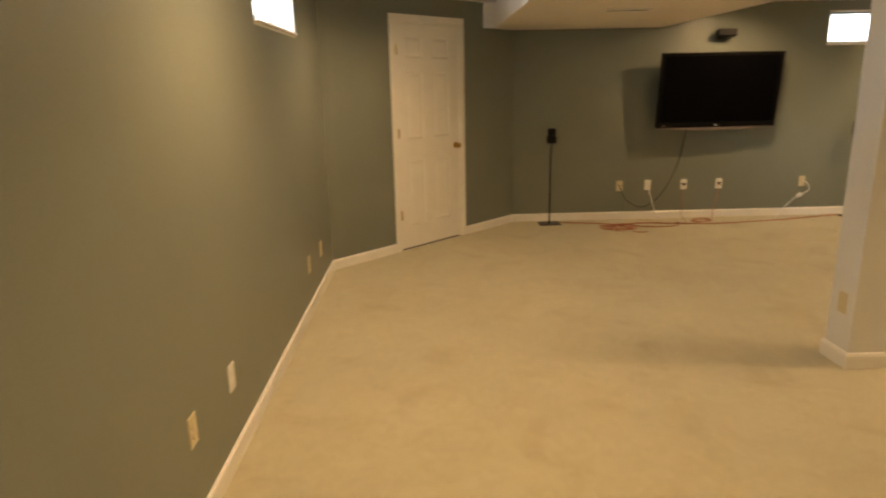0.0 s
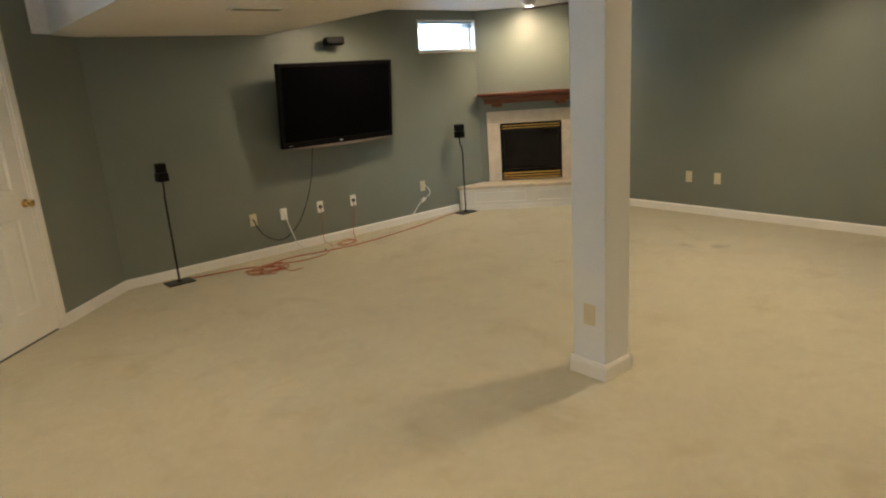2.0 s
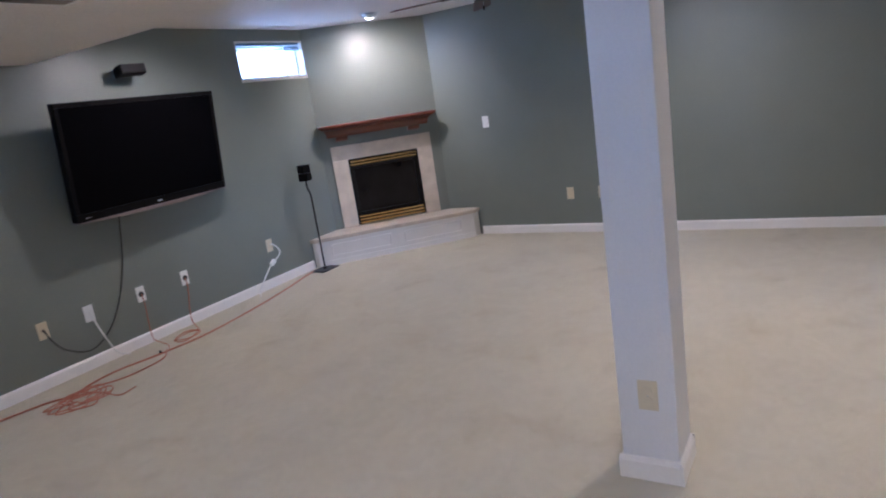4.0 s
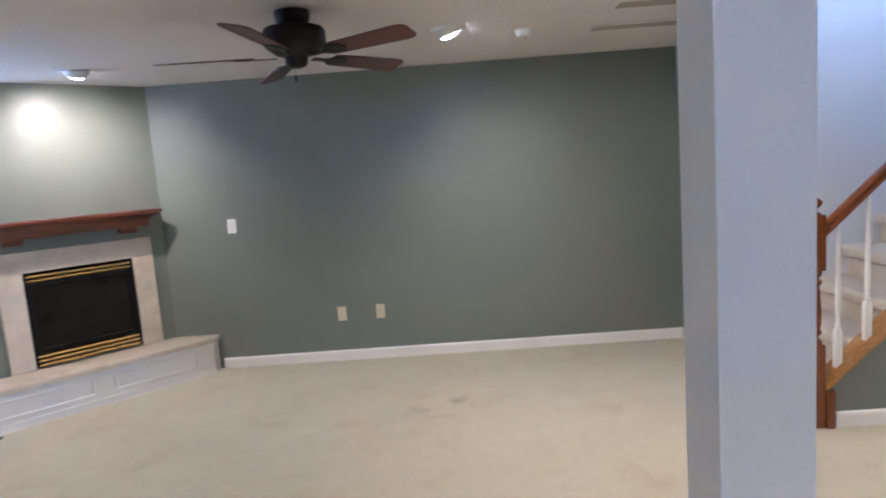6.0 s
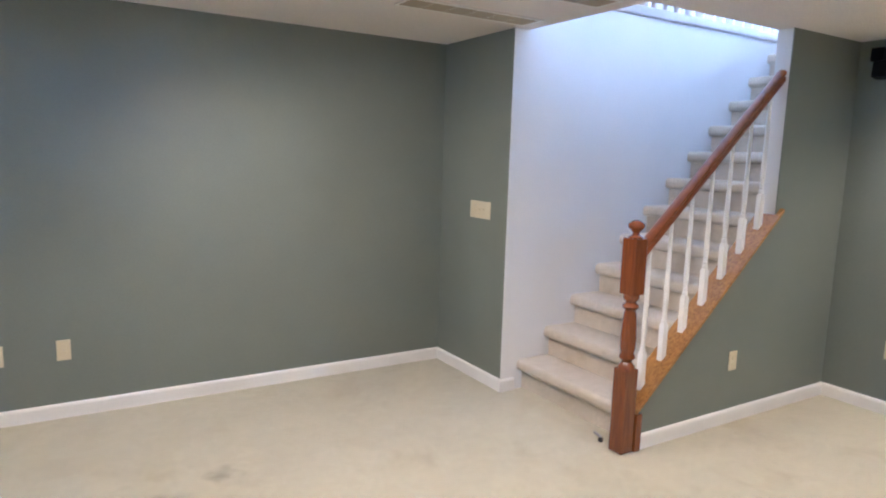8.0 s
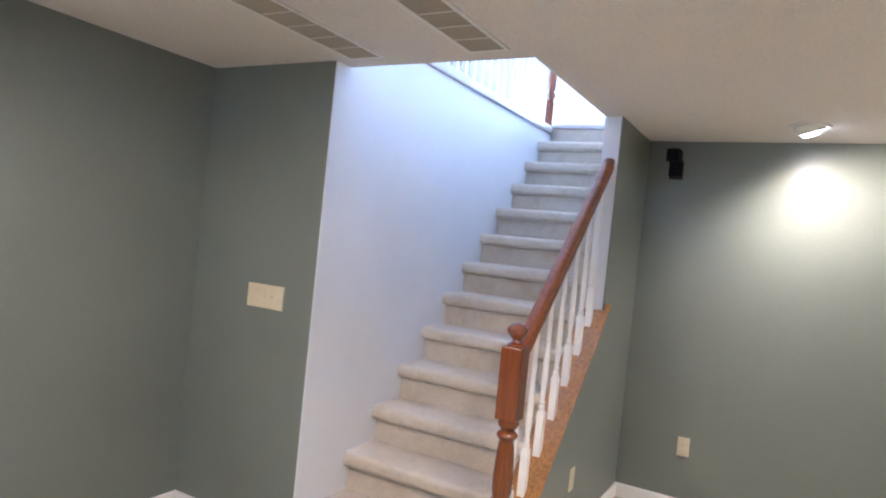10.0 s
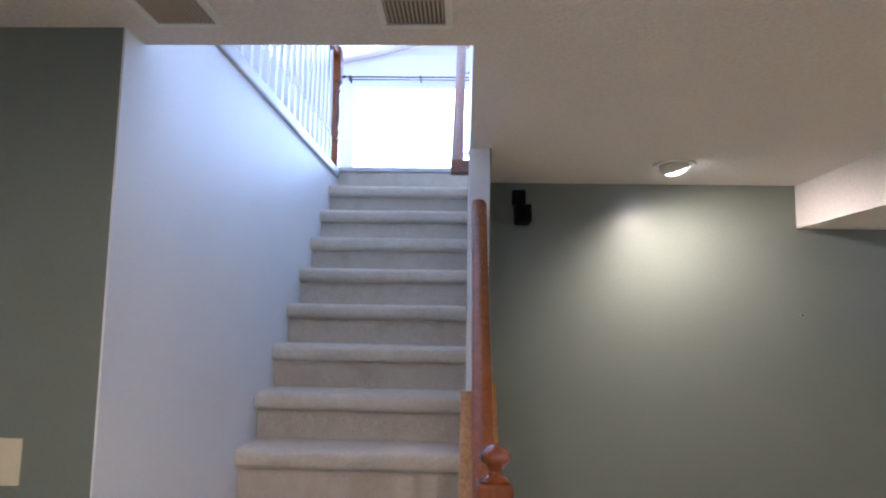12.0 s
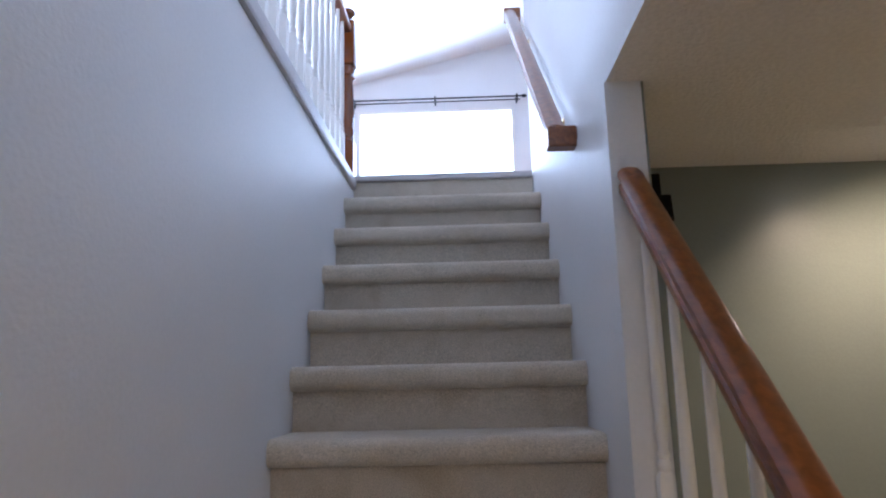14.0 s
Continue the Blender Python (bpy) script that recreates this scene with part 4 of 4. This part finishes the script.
# ---- ceiling fixtures ----
def eyeball(x, y, tx, ty, tz):
    ob = thing("recessed_light", "lit white recessed eyeball ceiling light", "ceiling light", pose(x, y, CEIL), "recessed ceiling lights")
    ring = bmesh.new()
    lathe(ring, [(-0.001, 0.100), (-0.006, 0.098), (-0.010, 0.088), (-0.008, 0.074), (0.0, 0.073)], seg=32)
    part("trim_ring", ring, PLATE_W, ob, smooth=True)
    d = (Vector((tx, ty, tz)) - Vector((x, y, CEIL))).normalized()
    d = Vector((d.x, d.y, min(d.z, -0.65))).normalized()
    q = d.to_track_quat("-Z", "Y").to_matrix().to_4x4()
    ball = lathe(bmesh.new(), [(-0.024, 0.054), (-0.028, 0.059), (-0.024, 0.065), (-0.010, 0.071), (0.004, 0.072), (0.02, 0.066)], seg=28)
    part("eyeball", ball, PLATE_W, ob, smooth=True, m=Matrix.Translation((0, 0, -0.006)) @ q)
    part("bulb_face", lathe(bmesh.new(), [(-0.046, 0.004), (-0.045, 0.020), (-0.041, 0.036), (-0.035, 0.047), (-0.024, 0.053)], seg=24), BULB, ob, "glowing reflector bulb", smooth=True, m=Matrix.Translation((0, 0, -0.006)) @ q)


# the two added unseen lamps get a fixture each as well
for ex, ey, ux, uy, uz, ew, cone in EYEBALLS:
    eyeball(ex, ey, ux, uy, uz)

smoke = thing("smoke_detector", "round white smoke detector on the ceiling", "smoke detector", pose(-0.283, 1.40, CEIL))
part("mounting_ring", lathe(bmesh.new(), [(-0.008, 0.066), (0.0, 0.068)], seg=28), PLATE_W, smoke, smooth=True)
part("cover", lathe(bmesh.new(), [(-0.042, 0.030), (-0.040, 0.044), (-0.030, 0.056), (-0.018, 0.060), (-0.008, 0.060)], seg=28), PLATE_W, smoke, smooth=True)
part("test_button", lathe(bmesh.new(), [(-0.046, 0.010), (-0.040, 0.011)], (0.01, 0, 0), 14), VENTTAN, smoke)


def vent(x0, x1, y0, y1, z, bars, slats, label):
    ob = thing("ceiling_vent", label, "vent", pose((x0 + x1) / 2, (y0 + y1) / 2, z))
    a, b = (x1 - x0) / 2, (y1 - y0) / 2
    fr = bmesh.new()
    for r in ((-a, a, -b, -b + 0.018, -0.008, 0.0), (-a, a, b - 0.018, b, -0.008, 0.0), (-a, -a + 0.018, -b + 0.018, b - 0.018, -0.008, 0.0), (a - 0.018, a, -b + 0.018, b - 0.018, -0.008, 0.0)):
        box(fr, *r, bev=0.002)
    part("frame", fr, PLATE_W, ob)
    # dark sheet stands in for the shade inside the duct
    part("backing", boxes((-a + 0.018, a - 0.018, -b + 0.018, b - 0.018, -0.0015, 0.0)), VENTDARK, ob)
    long_y = b > a
    for k in range(slats):
        t = -1 + 2 * (k + 0.5) / slats
        if long_y:
            s = boxes((-0.0034, 0.0034, -b + 0.018, b - 0.018, -0.0006, 0.0006))
            part("slat", s, VENTTAN, ob, m=pose(t * (a - 0.018), 0, -0.0045, 0, 35, 0))
        else:
            s = boxes((-a + 0.018, a - 0.018, -0.0045, 0.0045, -0.0006, 0.0006))
            part("slat", s, VENTTAN, ob, m=pose(0, t * (b - 0.018), -0.0045, 35, 0, 0))
    for k in range(1, bars):
        t = -1 + 2 * k / bars
        part("cross_bar", boxes((-a + 0.018, a - 0.018, t * (b - 0.018) - 0.006, t * (b - 0.018) + 0.006, -0.0055, -0.001)), PLATE_W, ob)


vent(-0.276, -0.088, 0.145, 1.00, CEIL, 6, 14, "long almond return-air vent in the ceiling")
vent(-0.870, -0.684, 0.14, 0.995, CEIL, 6, 14, "long almond return-air vent near the stair opening")
vent(-3.83, -3.47, 3.20, 3.33, SOFFIT_Z, 1, 6, "small supply vent under the duct soffit")


# ---- cables ----
def cord(name, label, pts, r, material, steps=6):
    return tagged(part(name, tube(bmesh.new(), spline(pts, steps), r, 8), material, None, smooth=True), label, "cable")


cord("television_cable", "dark grey cable hanging from the television to a wall plate",
     [(-2.40, 5.06, 1.03), (-2.40, 5.095, 0.92), (-2.445, 5.105, 0.66), (-2.535, 5.105, 0.42), (-2.66, 5.10, 0.235), (-2.83, 5.095, 0.135), (-2.99, 5.10, 0.20), (-3.065, 5.10, 0.30), (-3.093, 5.10, 0.378)], 0.0055, GREYCORD)
cord("power_cord", "white power cord dropping from an outlet to the carpet", [(-2.775, 5.105, 0.40), (-2.765, 5.095, 0.33), (-2.72, 5.095, 0.18), (-2.67, 5.085, 0.05), (-2.60, 5.05, 0.006)], 0.006, WHITECORD)
cord("adapter_cord", "white adapter cord curling from an outlet to the carpet",
     [(-1.03, 5.10, 0.40), (-1.0, 5.07, 0.37), (-0.965, 5.07, 0.30), (-1.03, 5.08, 0.245), (-1.09, 5.085, 0.215), (-1.20, 5.085, 0.11), (-1.285, 5.07, 0.03), (-1.36, 5.0, 0.008)], 0.006, WHITECORD)
tagged(part("cord_adapter", boxes((-0.03, 0.03, -0.016, 0.016, -0.018, 0.018), bev=0.005), PLATE_W, None, m=pose(-1.06, 5.085, 0.232, 0, -32, 0)), "small white inline plug adapter on the cord", "adapter")
cord("orange_cable", "long orange cable lying along the baseboard on carpet",
     [(-0.62, 5.03, 0.008), (-0.80, 5.0, 0.006), (-1.16, 4.90, 0.006), (-1.67, 4.80, 0.006), (-2.16, 4.745, 0.006), (-2.45, 4.77, 0.006), (-2.62, 4.80, 0.006), (-2.84, 4.85, 0.006), (-3.05, 4.83, 0.006), (-3.20, 4.77, 0.006), (-3.33, 4.86, 0.007), (-3.8, 4.98, 0.006)], 0.006, ORANGE)
cord("orange_cable", "orange cable strand looping out over the carpet",
     [(-2.50, 4.775, 0.017), (-2.60, 4.68, 0.006), (-2.79, 4.655, 0.006), (-2.94, 4.68, 0.006), (-3.12, 4.76, 0.012), (-3.25, 4.72, 0.006)], 0.005, ORANGE)
tangle = []
for k in range(34):
    a = k * 0.95
    rr = 0.08 + 0.05 * math.sin(k * 1.7)
    tangle.append((-3.22 + 1.6 * rr * math.cos(a) + 0.02 * math.sin(k * 2.3), 4.63 + 1.3 * rr * math.sin(a), 0.010 + 0.008 * ((k * 7) % 5) / 2))
cord("cable_tangle", "untidy coil of orange cable on the carpet", tangle + [(-3.10, 4.43, 0.008), (-2.98, 4.44, 0.006)], 0.004, ORANGE, 5)
tangle = []
for k in range(20):
    a = k * 1.05
    tangle.append((-2.25 + (0.11 + 0.03 * math.sin(k * 2.1)) * math.cos(a), 4.86 + 0.07 * math.sin(a), 0.010 + 0.006 * ((k * 3) % 4)))
cord("cable_tangle", "small coil of orange cable under a wall plate", [(-1.975, 5.11, 0.38), (-1.98, 5.095, 0.30), (-2.01, 5.09, 0.16), (-2.04, 5.06, 0.05), (-2.10, 4.93, 0.012)] + tangle, 0.004, ORANGE, 5)
tagged(part("lead_plug", cyl(bmesh.new(), (-2.53, 4.806, 0.009), (-2.515, 4.835, 0.010), 0.009, 0.006, 12), BLACK, None, smooth=True), "small black plug lying on the carpet by the baseboard", "plug")
cord("thin_cable", "thin orange lead hanging below a cable plate", [(-2.368, 5.11, 0.38), (-2.37, 5.095, 0.30), (-2.38, 5.095, 0.12), (-2.39, 5.06, 0.03), (-2.40, 4.90, 0.006), (-2.46, 4.80, 0.008)], 0.003, ORANGE)

nail = thing("wall_nail", "small dark nail head in the sage-green wall", "nail", pose(-2.714, SOUTH, 1.585, -90, 0, 0))
part("shank", cyl(bmesh.new(), (0, 0, -0.004), (0, 0, 0.016), 0.0022, seg=8), STEEL, nail)
part("head", cyl(bmesh.new(), (0, 0, 0.016), (0, 0, 0.019), 0.006, seg=12), SLOT, nail)
